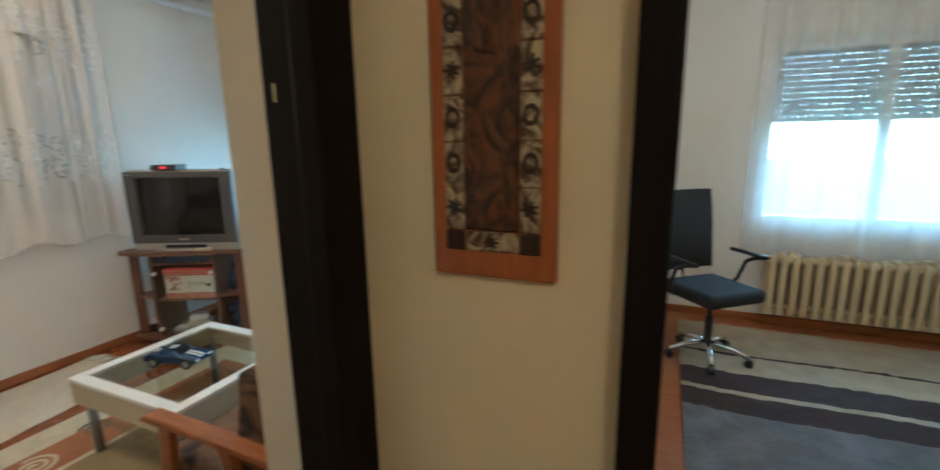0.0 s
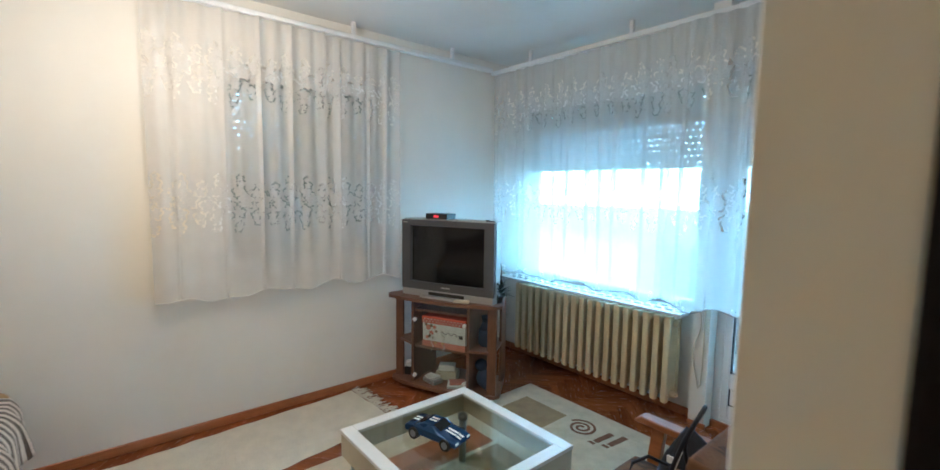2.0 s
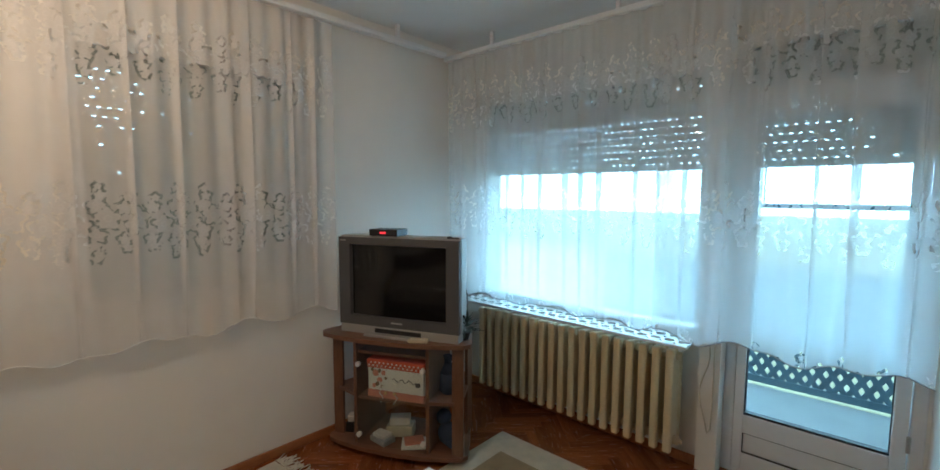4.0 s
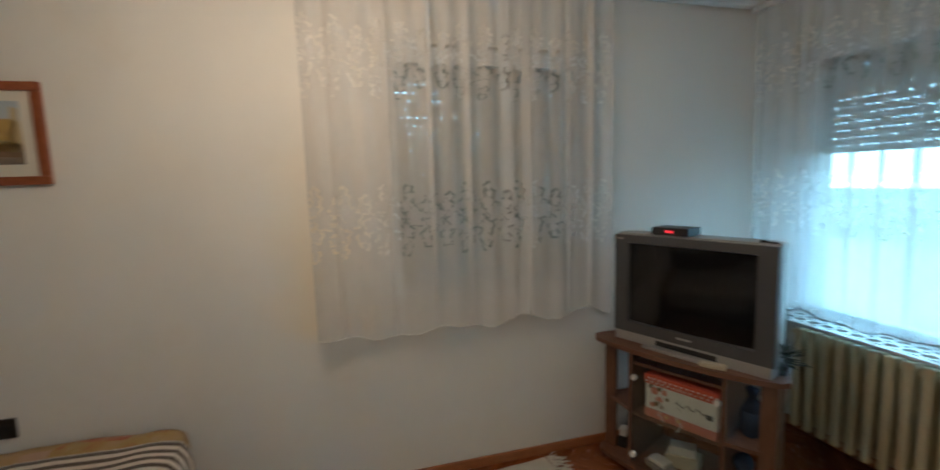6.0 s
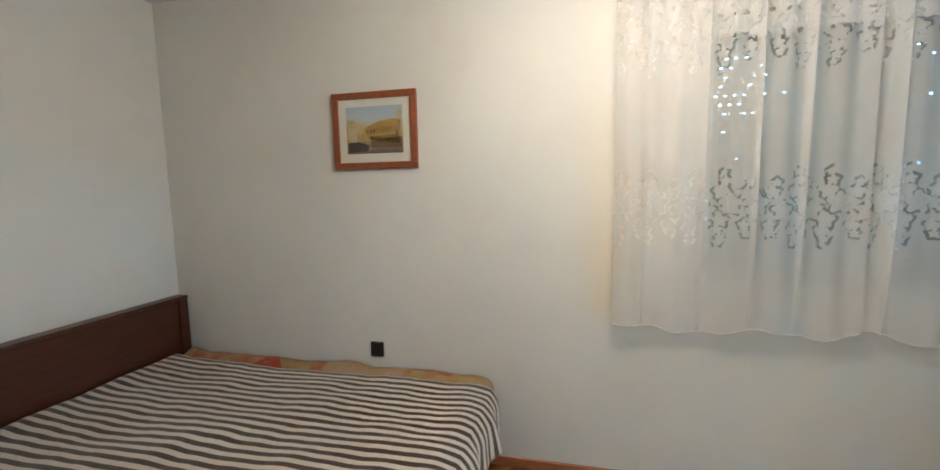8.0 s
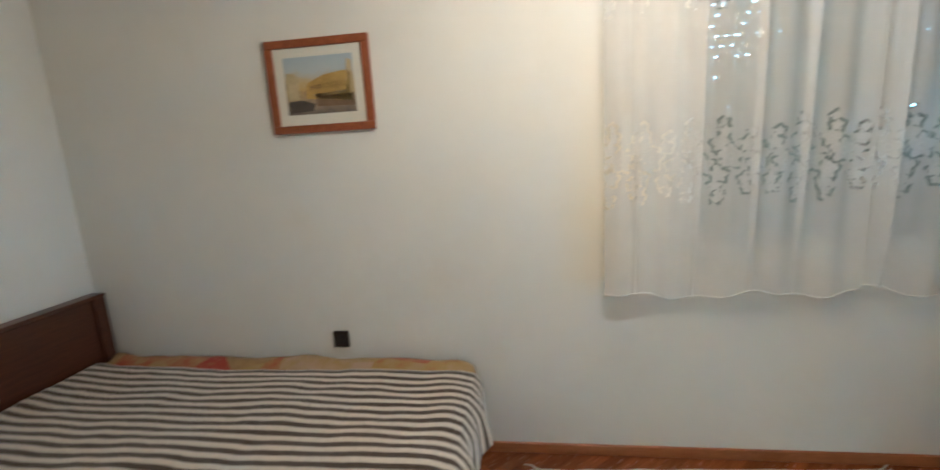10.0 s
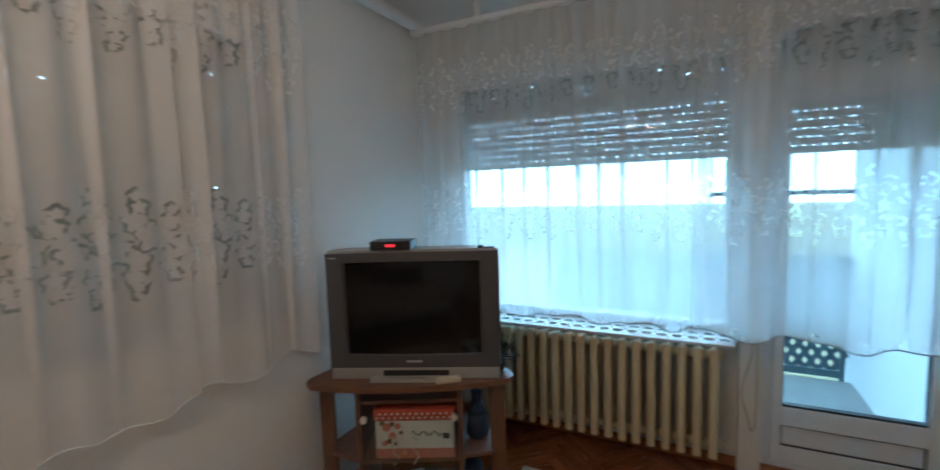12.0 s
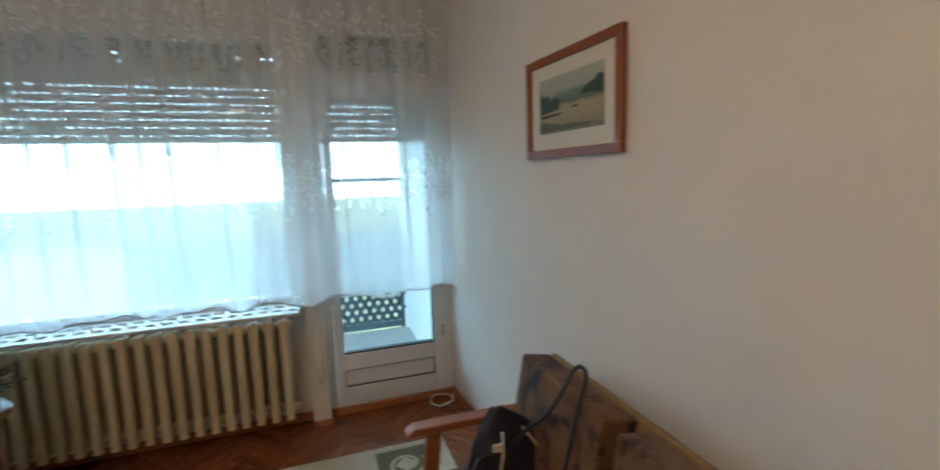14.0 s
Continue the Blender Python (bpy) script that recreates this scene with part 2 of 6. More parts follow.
M = {
    "carving": speckled("carved_border", (0.50, 0.42, 0.27), (0.075, 0.036, 0.018), 30.0),
    "wall": plaster("wall_paint", (0.80, 0.775, 0.72)),
    "wall_west": yellow_patch_plaster("wall_paint_yellow_patch", (0.80, 0.775, 0.72)),
    "hall": plaster("hall_paint", (0.78, 0.68, 0.46)),
    "reveal": plaster("reveal_paint", (0.72, 0.63, 0.47), amount=0.4),
    "ceiling": plaster("ceiling_paint", (0.82, 0.81, 0.78)),
    "facade": plaster("balcony_paint", (0.75, 0.76, 0.75)),
    "plank": wood("parquet_oak", (0.32, 0.102, 0.032), (0.16, 0.045, 0.014), 0.26, (2, 16, 16)),
    "plank_field": wood("parquet_oak_field", (0.32, 0.102, 0.032), (0.16, 0.045, 0.014), 0.26, (2, 16, 16), True, 0.08, True),
    "subfloor": plain("subfloor", (0.05, 0.025, 0.012), 0.8),
    "skirting": wood("skirting_wood", (0.46, 0.18, 0.065), (0.28, 0.10, 0.035), 0.4, (20, 3, 20), False),
    "dark_frame": dull(wood("dark_stained_wood", (0.009, 0.006, 0.0045), (0.004, 0.0026, 0.002), 0.7, (30, 30, 3), False), 0.15),
    "upvc": plain("white_plastic", (0.78, 0.79, 0.79), 0.35, 0, 30, 0.05, 0.03),
    "gasket": plain("black_gasket", (0.015, 0.016, 0.018), 0.6),
    "slat": plain("grey_shutter_slat", (0.42, 0.42, 0.40), 0.5, 0, 25, 0.12, 0.05),
    "glass": pane_glass("window_glass"),
    "top_glass": pane_glass("table_glass", (0.92, 0.93, 0.86), 0.09),
    "radiator": plain("cream_radiator_enamel", (0.69, 0.57, 0.35), 0.42, 0, 35, 0.14, 0.12),
    "grille": plain("white_painted_grille", (0.74, 0.75, 0.74), 0.45, 0, 30, 0.08, 0.05),
    "sheer_small": sheer("sheer_lace_small_window", (0.87, 0.85, 0.82), 0.62, [1.40], 0.38),
    "sheer_wide": sheer("sheer_lace_wide_window", (0.86, 0.88, 0.88), 0.57, [1.42]),
    "sheer_plain": sheer("sheer_voile", (0.86, 0.88, 0.89), 0.32, []),
    "hem": plain("curtain_hem", (0.36, 0.37, 0.39), 0.9),
    "pale_hem": plain("pale_curtain_hem", (0.72, 0.71, 0.68), 0.9),
    "laminate": wood("walnut_laminate", (0.21, 0.096, 0.050), (0.105, 0.045, 0.024), 0.38, (5, 40, 40), False),
    "laminate_v": wood("walnut_laminate_upright", (0.19, 0.088, 0.047), (0.095, 0.042, 0.022), 0.4, (40, 40, 5), False),
    "tv_grey": plain("grey_plastic", (0.075, 0.075, 0.08), 0.4, 0, 60, 0.1, 0.05),
    "tv_silver": plain("silver_plastic", (0.40, 0.39, 0.37), 0.35, 0.35, 60, 0.08, 0.04),
    "tv_back": plain("dark_plastic_shell", (0.075, 0.08, 0.09), 0.6),
    "black": plain("black_plastic", (0.013, 0.013, 0.014), 0.4, 0, 60, 0.2, 0.05),
    "white": plain("white_lacquer", (0.78, 0.77, 0.73), 0.35, 0, 25, 0.05, 0.03),
    "cream_board": plain("cream_board", (0.56, 0.50, 0.36), 0.5, 0, 25, 0.1, 0.05),
    "steel": plain("grey_metal", (0.33, 0.34, 0.35), 0.4, 0.8),
    "chrome": plain("chrome", (0.75, 0.75, 0.76), 0.15, 1.0, 30, 0.05, 0.02),
    "brass": plain("worn_brass", (0.62, 0.47, 0.22), 0.32, 0.9),
    "bed_wood": wood("bed_wood", (0.088, 0.028, 0.012), (0.042, 0.013, 0.006), 0.35, (4, 40, 40), False),
    "blanket": striped("striped_fleece", (0.68, 0.60, 0.51), (0.050, 0.028, 0.016), 0.052),
    "quilt": patchwork("patterned_quilt", [(0.30, 0.19, 0.08), (0.38, 0.25, 0.11), (0.34, 0.04, 0.03), (0.36, 0.25, 0.09), (0.42, 0.29, 0.20)], 4.0),
    "arm_wood": wood("orange_varnished_beech", (0.40, 0.140, 0.038), (0.22, 0.068, 0.017), 0.5, (5, 40, 40), False),
    "sofa_cloth": plush("brown_plush_blotches", [(0.36, (0.010, 0.006, 0.005)), (0.43, (0.055, 0.026, 0.012)), (0.50, (0.14, 0.064, 0.024)), (0.62, (0.18, 0.088, 0.032)), (0.74, (0.13, 0.042, 0.020))], 8.0),
    "sofa_edge": plain("tan_plush", (0.30, 0.19, 0.08), 0.95, 0, 120, 0.2, 0.4),
    "frame_wood": wood("picture_frame_wood", (0.34, 0.105, 0.035), (0.19, 0.05, 0.018), 0.35, (25, 25, 25), False),
    "mount": plain("picture_mount", (0.72, 0.69, 0.60), 0.8, 0, 60, 0.05, 0.05),
    "town": wash("town_watercolour", [(0.0, (0.13, 0.11, 0.10)), (0.22, (0.36, 0.27, 0.17)), (0.45, (0.52, 0.36, 0.13)), (0.62, (0.50, 0.42, 0.27)), (0.75, (0.45, 0.50, 0.52)), (1.0, (0.40, 0.47, 0.53))], 0.62, 1.0, (0.2, 0.15, 0.10)),
    "shore": wash("landscape_watercolour", [(0.0, (0.16, 0.21, 0.17)), (0.2, (0.36, 0.30, 0.17)), (0.42, (0.40, 0.35, 0.21)), (0.52, (0.09, 0.16, 0.12)), (0.66, (0.20, 0.27, 0.22)), (0.74, (0.38, 0.42, 0.36)), (1.0, (0.40, 0.44, 0.38))], 0.45, 3.0, (0.30, 0.26, 0.16)),
    "ochre": plain("ochre_paint", (0.50, 0.33, 0.09), 0.7, 0, 90, 0.35),
    "ochre_pale": plain("pale_ochre_paint", (0.52, 0.42, 0.24), 0.7, 0, 90, 0.3),
    "umber": plain("umber_paint", (0.20, 0.13, 0.075), 0.7, 0, 90, 0.5),
    "umber_dark": plain("dark_umber_paint", (0.085, 0.07, 0.06), 0.7, 0, 90, 0.5),
    "sap_green": plain("sap_green_paint", (0.05, 0.10, 0.075), 0.7, 0, 70, 0.6),
    "olive_wash": plain("olive_wash_paint", (0.16, 0.17, 0.11), 0.7, 0, 70, 0.5),
    "plaque_wood": wood("plaque_wood", (0.42, 0.13, 0.03), (0.27, 0.075, 0.016), 0.4, (30, 30, 4), False),
    # amber highlights and crevice shade of the embossing are put into these colours
    "leather": speckled("embossed_brown_leather", (0.15, 0.050, 0.015), (0.030, 0.011, 0.006), 22.0, 0.36),
    "tile_dark": plain("dark_tooled_leather", (0.035, 0.016, 0.010), 0.5, 0, 60, 0.5, 0.6, 0.003),
    "socket": plain("black_socket", (0.018, 0.014, 0.012), 0.35),
    "blue": plain("metallic_blue_paint", (0.018, 0.055, 0.14), 0.28, 0.3),
    "tyre": plain("toy_tyre", (0.02, 0.02, 0.02), 0.7),
    "paper": plain("white_card", (0.72, 0.70, 0.64), 0.7, 0, 40, 0.08, 0.05),
    "red": plain("red_card", (0.52, 0.085, 0.045), 0.6),
    "pink": plain("coral_card", (0.60, 0.23, 0.16), 0.6),
    "leaf": plain("dark_plant_leaf", (0.020, 0.040, 0.022), 0.5, 0, 50, 0.4),
    "bag": plain("black_bag_leather", (0.010, 0.012, 0.020), 0.5, 0, 80, 0.3, 0.3),
    "denim": plain("dark_blue_cloth", (0.03, 0.05, 0.09), 0.9, 0, 150, 0.3, 0.4),
    "rug_cream": plain("cream_rug_pile", (0.60, 0.52, 0.38), 0.97, 0, 160, 0.22, 0.9, 0.006),
    "rug_tan": plain("tan_rug_pile", (0.32, 0.235, 0.125), 0.97, 0, 160, 0.25, 0.9, 0.006),
    "rug_rust": plain("terracotta_rug_pile", (0.36, 0.145, 0.06), 0.97, 0, 160, 0.25, 0.9, 0.006),
    "rug_brown": plain("brown_rug_pile", (0.20, 0.10, 0.055), 0.97, 0, 160, 0.25, 0.9, 0.006),
    "rug_green": plain("olive_rug_pile", (0.15, 0.15, 0.085), 0.97, 0, 160, 0.25, 0.9, 0.006),
    "shag": plain("white_wool_rug", (0.74, 0.68, 0.56), 0.98, 0, 130, 0.15, 1.0, 0.012),
    "concrete": plain("balcony_concrete", (0.42, 0.42, 0.40), 0.85, 0, 60, 0.15, 0.3),
    "lattice": plain("blue_grey_lattice", (0.075, 0.12, 0.145), 0.7),
    "ground": plain("lawn_ground", (0.20, 0.22, 0.12), 0.95, 0, 3, 0.4, 0.3),
    "cable": plain("white_cable", (0.6, 0.55, 0.45), 0.5),
    "shag_grey": plain("grey_shaggy_pile", (0.16, 0.165, 0.18), 0.97, 0, 90, 0.5, 1.0, 0.012),
    "shag_plum": plain("dark_plum_pile", (0.045, 0.028, 0.026), 0.97, 0, 90, 0.4, 1.0, 0.012),
    "shag_beige": plain("beige_pile", (0.42, 0.35, 0.25), 0.97, 0, 90, 0.3, 1.0, 0.012),
    "mesh_cloth": plain("black_chair_mesh", (0.012, 0.014, 0.018), 0.8, 0, 200, 0.3, 0.4),
}


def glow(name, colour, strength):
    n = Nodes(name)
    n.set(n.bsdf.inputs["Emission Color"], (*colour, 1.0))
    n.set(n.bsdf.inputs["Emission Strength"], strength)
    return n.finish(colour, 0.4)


M["bulb"] = glow("lit_bulb", (1.0, 0.8, 0.52), 12.0)
# emission added in place of the bright sky's daylight
M["sky_glow"] = glow("glowing_sky_backdrop", (0.55, 0.87, 1.0), 3.2)


def screening(name, colour):
    """Pale plastic sheet that lets daylight glow through."""
    n = Nodes(name)
    dif = n.add("BsdfDiffuse", {0: (*colour, 1.0)})
    tra = n.add("BsdfTranslucent", {0: (*colour, 1.0)})
    mix = n.add("MixShader", {0: 0.36, 1: dif.outputs[0], 2: tra.outputs[0]})
    n.set(n.out.inputs[0], mix.outputs[0])
    return n.mat


M["screening"] = screening("pale_screening_sheet", (0.66, 0.72, 0.74))
M["led"] = glow("red_display", (1.0, 0.04, 0.05), 0.5)


def screen_glass():
    n = Nodes("tv_screen_glass")
    return n.finish((0.008, 0.009, 0.010), 0.09)


M["screen"] = screen_glass()

# ---------------------------------------------------------------- building helpers


def box(bm, a, b, bevel=0.0, seg=1, m=None):
    """An axis-aligned block between two corners, moved by m."""
    c = [(p + q) / 2 for p, q in zip(a, b)]
    d = [abs(q - p) for p, q in zip(a, b)]
    made = bmesh.ops.create_cube(bm, size=1.0, matrix=Matrix.LocRotScale(c, None, d))
    verts = made["verts"]
    if bevel:
        edges = list({e for v in verts for e in v.link_edges})
        faces = bmesh.ops.bevel(bm, geom=edges, offset=bevel, segments=seg, profile=0.6, affect="EDGES")["faces"]
        verts = list({v for f in faces for v in f.verts} | {v for v in verts if v.is_valid})
    if m is not None:
        bmesh.ops.transform(bm, matrix=m, verts=[v for v in verts if v.is_valid])
    return bm


def rod(bm, a, b, r, r2=None, seg=12):
    a, b = Vector(a), Vector(b)
    turn = (b - a).to_track_quat("Z", "Y").to_matrix().to_4x4()
    bmesh.ops.create_cone(bm, cap_ends=True, segments=seg, radius1=r, radius2=r if r2 is None else r2, depth=(b - a).length,
                          matrix=Matrix.Translation((a + b) / 2) @ turn)
    return bm


def ball(bm, c, r, seg=12, scale=(1, 1, 1)):
    bmesh.ops.create_uvsphere(bm, u_segments=seg, v_segments=max(6, seg // 2), radius=r, matrix=Matrix.LocRotScale(c, None, scale))
    return bm


def prism(bm, outline, lo, hi, axis=2):
    """An outline of (a, b) pairs pulled along an axis."""
    def place(p, h):
        return {0: (h, p[0], p[1]), 1: (p[0], h, p[1]), 2: (p[0], p[1], h)}[axis]
    low = [bm.verts.new(place(p, lo)) for p in outline]
    high = [bm.verts.new(place(p, hi)) for p in outline]
    bm.faces.new(low[::-1])
    bm.faces.new(high)
    for i in range(len(outline)):
        j = (i + 1) % len(outline)
        bm.faces.new((low[i], low[j], high[j], high[i]))
    bmesh.ops.recalc_face_normals(bm, faces=bm.faces[:])
    return bm


def tube(bm, points, r, seg=8):
    """A round cord through points."""
    pts = [Vector(p) for p in points]
    rings = []
    for i, p in enumerate(pts):
        d = (pts[min(i + 1, len(pts) - 1)] - pts[max(i - 1, 0)]).normalized()
        side = d.cross(Vector((0.13, 0.21, 0.97))).normalized()
        up = side.cross(d)
        rings.append([bm.verts.new(p + r * (math.cos(2 * math.pi * k / seg) * side + math.sin(2 * math.pi * k / seg) * up)) for k in range(seg)])
    for a, b in zip(rings, rings[1:]):
        for k in range(seg):
            bm.faces.new((a[k], a[(k + 1) % seg], b[(k + 1) % seg], b[k]))
    bm.faces.new(rings[0][::-1])
    bm.faces.new(rings[-1])
    return bm


def ribbon(bm, points, width, lo, hi):
    """A flat band of some width along points of the floor."""
    pts = [Vector((*p, 0)) for p in points]
    left, right = [], []
    for i, p in enumerate(pts):
        d = (pts[min(i + 1, len(pts) - 1)] - pts[max(i - 1, 0)]).normalized()
        s = Vector((-d.y, d.x, 0)) * width / 2
        left.append((p + s)[:2])
        right.append((p - s)[:2])
    for i in range(len(pts) - 1):
        prism(bm, [left[i], right[i], right[i + 1], left[i + 1]], lo, hi)
    return bm


def bm_new():
    return bmesh.new()


def mesh_of(name, bm, material, smooth=False):
    data = bpy.data.meshes.new(name)
    bm.to_mesh(data)
    bm.free()
    data.materials.append(material)
    if smooth:
        for p in data.polygons:
            p.use_smooth = True
    return data


def thing(name, place, label, category, group="", kind="", turn=0.0):
    """An Empty at the base of a thing."""
    ob = new(name)
    ob.matrix_world = pose(*place, 0, 0, turn)
    return tagged(ob, label, category, group, kind)


def part(name, bm, material, parent, label="", smooth=False):
    """One mesh under a thing or a part, in the space of its top-level thing."""
    ob = new(name, mesh_of(name, bm, material, smooth))
    ob.parent = parent
    if label:
        ob["label"] = label
    return ob


def solid(name, bm, material, label="", category="", group="", kind="", smooth=False):
    return tagged(new(name, mesh_of(name, bm, material, smooth)), label, category, group, kind)


def structure(name, blocks, material, label=""):
    bm = bm_new()
    for a, b in blocks:
        box(bm, a, b)
    return solid(name, bm, material, label, kind="structure")


# ---------------------------------------------------------------- structure
W, D, H = 2.82, 5.40, 2.62          # living room
WIN = (0.14, 1.83, 0.70, 2.26)      # wide window: x0, x1, z0, z1
DOOR = (1.93, 2.70, 0.04, 2.30)     # balcony door
SMALL = (-2.42, -1.27, 0.95, 2.24)  # small window: y0, y1, z0, z1
ENTRY = (-3.40, -2.62, 2.05)       # living room doorway: y0, y1, head
STUDY = (3.692, 4.52, 2.05)          # study doorway: x0, x1, head

structure("floor", [((-0.05, -D - 0.05, -0.10), (W + 0.5, 0.1, -0.014))], M["subfloor"], "dark boards beneath the parquet floor")
structure("floor_hall", [((W + 0.5, -4.9, -0.10), (6.2, -2.6, 0.0))], M["skirting"], "worn reddish wooden hall floor")
structure("floor_study", [((W + 0.25, -2.6, -0.10), (6.2, 0.98, 0.0))], M["arm_wood"], "orange wooden floor of the study")
structure("ceiling", [((-0.3, -D - 0.2, H), (6.4, 1.2, H + 0.15))], M["ceiling"], "white painted ceiling")

structure("wall_west", [((-0.32, -D - 0.2, -0.1), (0, SMALL[0], H)), ((-0.32, SMALL[1], -0.1), (0, 0.3, H)),
                        ((-0.32, SMALL[0], -0.1), (0, SMALL[1], SMALL[2])), ((-0.32, SMALL[0], SMALL[3]), (0, SMALL[1], H))],
          M["wall_west"], "off-white rough plaster wall, yellower beside the small window")
structure("wall_north", [((0, 0.0, -0.1), (WIN[0], 0.3, H)), ((WIN[0], 0.0, -0.1), (WIN[1], 0.3, WIN[2])), ((WIN[0], 0.0, WIN[3]), (WIN[1], 0.3, H)),
                         ((WIN[1], -0.10, -0.1), (DOOR[0], 0.3, H)), ((DOOR[0], 0.0, -0.1), (DOOR[1], 0.3, DOOR[2] + 0.003)),
                         ((DOOR[0], 0.0, DOOR[3]), (DOOR[1], 0.3, H)), ((DOOR[1], 0.0, -0.1), (W + 0.2, 0.3, H))],
          M["wall"], "white plaster wall round the balcony window and door")
# the east wall runs out of square and ends in a rounded corner at the doorway
EAST = [(2.711, 0.0), (2.778, -0.8), (2.924, -2.54), (2.930, -2.585), (2.945, ENTRY[1])]
bm = bm_new()
prism(bm, EAST + [(W + 0.19, ENTRY[1]), (W + 0.19, 0.0)], -0.1, H)
for a, b in (((W, -D - 0.2, -0.1), (W + 0.19, ENTRY[0], H)), ((W, ENTRY[0], ENTRY[2]), (W + 0.19, ENTRY[1], H))):
    box(bm, a, b)
solid("wall_east", bm, M["wall"], "off-white rough plaster wall beside the sofa", kind="structure")
structure("wall_south", [((0, -D - 0.2, -0.1), (W, -D, H))], M["wall"], "white plaster wall behind the headboard")
structure("wall_hall", [((W + 0.33, -2.55, 0), (STUDY[0] - 0.055, -2.45, H)), ((W + 0.19, -2.66, ENTRY[2] + 0.1), (W + 0.39, -2.54, H)), ((STUDY[1] + 0.08, -2.66, 0), (6.2, -2.54, H)),
                        ((STUDY[0] - 0.08, -2.66, STUDY[2] + 0.08), (STUDY[1] + 0.08, -2.54, H))], M["hall"], "yellowish painted hall wall between two doorways")
structure("wall_hall_back", [((W + 0.19, -5.0, -0.1), (6.2, -4.9, H)), ((6.2, -5.0, -0.1), (6.3, 0.98, H)), ((W + 0.19, -4.9, -0.1), (W + 0.3, ENTRY[0] - 0.1, H))], M["hall"], "yellowish painted hall walls")
structure("wall_study_north", [((W + 0.2, 0.85, -0.1), (4.32, 1.1, H)), ((4.32, 0.85, -0.1), (5.72, 1.1, 0.78)), ((4.32, 0.85, 2.12), (5.72, 1.1, H)), ((5.72, 0.85, -0.1), (6.2, 1.1, H))],
          M["wall"], "white plaster wall round the study window")
structure("wall_study_west", [((W + 0.2, -2.54, -0.1), (W + 0.34, 0.85, H))], M["wall"], "white plaster wall of the study")
# cream reveal of the doorway
structure("trim_reveal", [((W + 0.125, ENTRY[1] - 0.006, 0), (W + 0.225, ENTRY[1] + 0.002, ENTRY[2]))], M["reveal"], "cream plaster reveal of the doorway")

bm = bm_new()
box(bm, (0.0, -D, 0), (0.014, 0.0, 0.055), 0.003)
box(bm, (0.014, -0.016, 0), (WIN[1], 0.0, 0.055), 0.003)
prism(bm, [(x - 0.012, y) for x, y in EAST[:3]] + [(x + 0.004, y) for x, y in EAST[2::-1]], 0.0, 0.055)
box(bm, (0.014, -D, 0), (W, -D + 0.014, 0.055), 0.003)
box(bm, (WIN[1], -0.114, 0), (DOOR[0] + 0.012, -0.10, 0.035), 0.003)
box(bm, (DOOR[0] + 0.004, -0.022, 0.0), (2.695, -0.002, 0.045), 0.003)
solid("baseboard", bm, M["skirting"], "narrow reddish brown wooden baseboard", kind="structure")
bm = bm_new()
box(bm, (3.1, 0.83, 0), (6.2, 0.85, 0.06), 0.003)
solid("baseboard_study", bm, M["arm_wood"], "orange wooden baseboard of the study", kind="structure")


def casing(name, pieces, label):
    ob = thing(name, (0, 0, 0), label, "door frame", kind="structure")
    for nm, a, b in pieces:
        part(nm, box(bm_new(), a, b, 0.006, 2), M["dark_frame"], ob)
    return ob


x0 = W + 0.225
entry = casing("door_frame_living", [
    ("jamb", (x0, ENTRY[1] - 0.012, 0), (x0 + 0.08, ENTRY[1] + 0.03, ENTRY[2])),
    ("stop", (x0 + 0.08, ENTRY[1] - 0.030, 0), (x0 + 0.130, ENTRY[1] + 0.08, ENTRY[2])),
    ("jamb", (x0, ENTRY[0] - 0.03, 0), (x0 + 0.14, ENTRY[0] - 0.0, ENTRY[2])),
    ("head", (x0, ENTRY[0], ENTRY[2] - 0.03), (x0 + 0.165, ENTRY[1] - 0.036, ENTRY[2] + 0.09))], "near-black stained wooden door frame of the living room")
bm = bm_new()
box(bm, (x0 + 0.024, ENTRY[1] - 0.0135, 1.515), (x0 + 0.030, ENTRY[1] - 0.0115, 1.545), 0.001)
part("strike_plate", bm, M["brass"], entry, "small brass strike plate")
casing("door_frame_study", [
    ("jamb", (STUDY[0] - 0.055, -2.60, 0), (STUDY[0], -2.53, STUDY[2])),
    ("jamb", (STUDY[1], -2.685, 0), (STUDY[1] + 0.08, -2.53, STUDY[2])),
    ("head", (STUDY[0] - 0.08, -2.685, STUDY[2]), (STUDY[1] + 0.08, -2.53, STUDY[2] + 0.08))], "near-black stained wooden door frame of the study")

# living room door, standing open into the room
leaf = thing("door_living", (W + 0.19, ENTRY[0] + 0.03, 0), "white painted door standing open into the room, brass handle", "door", kind="structure", turn=178)
bm = bm_new()
box(bm, (0.01, 0.0, 0.012), (0.80, 0.04, 2.02), 0.004, 2)
part("door_leaf", bm, M["white"], leaf)
for side, y in ((1, 0.04), (-1, 0.0)):
    bm = bm_new()
    box(bm, (0.735, y - 0.004 if side < 0 else y, 0.90), (0.775, y if side < 0 else y + 0.004, 1.12), 0.002)
    plate = part("handle_plate", bm, M["brass"], leaf, "brass handle plate")
    bm = bm_new()
    rod(bm, (0.755, y, 1.05), (0.755, y + side * 0.05, 1.05), 0.009)
    box(bm, (0.64, y + side * 0.05 - 0.008, 1.040), (0.765, y + side * 0.05 + 0.008, 1.062), 0.005, 2)
    part("lever", bm, M["brass"], plate, "worn brass lever")


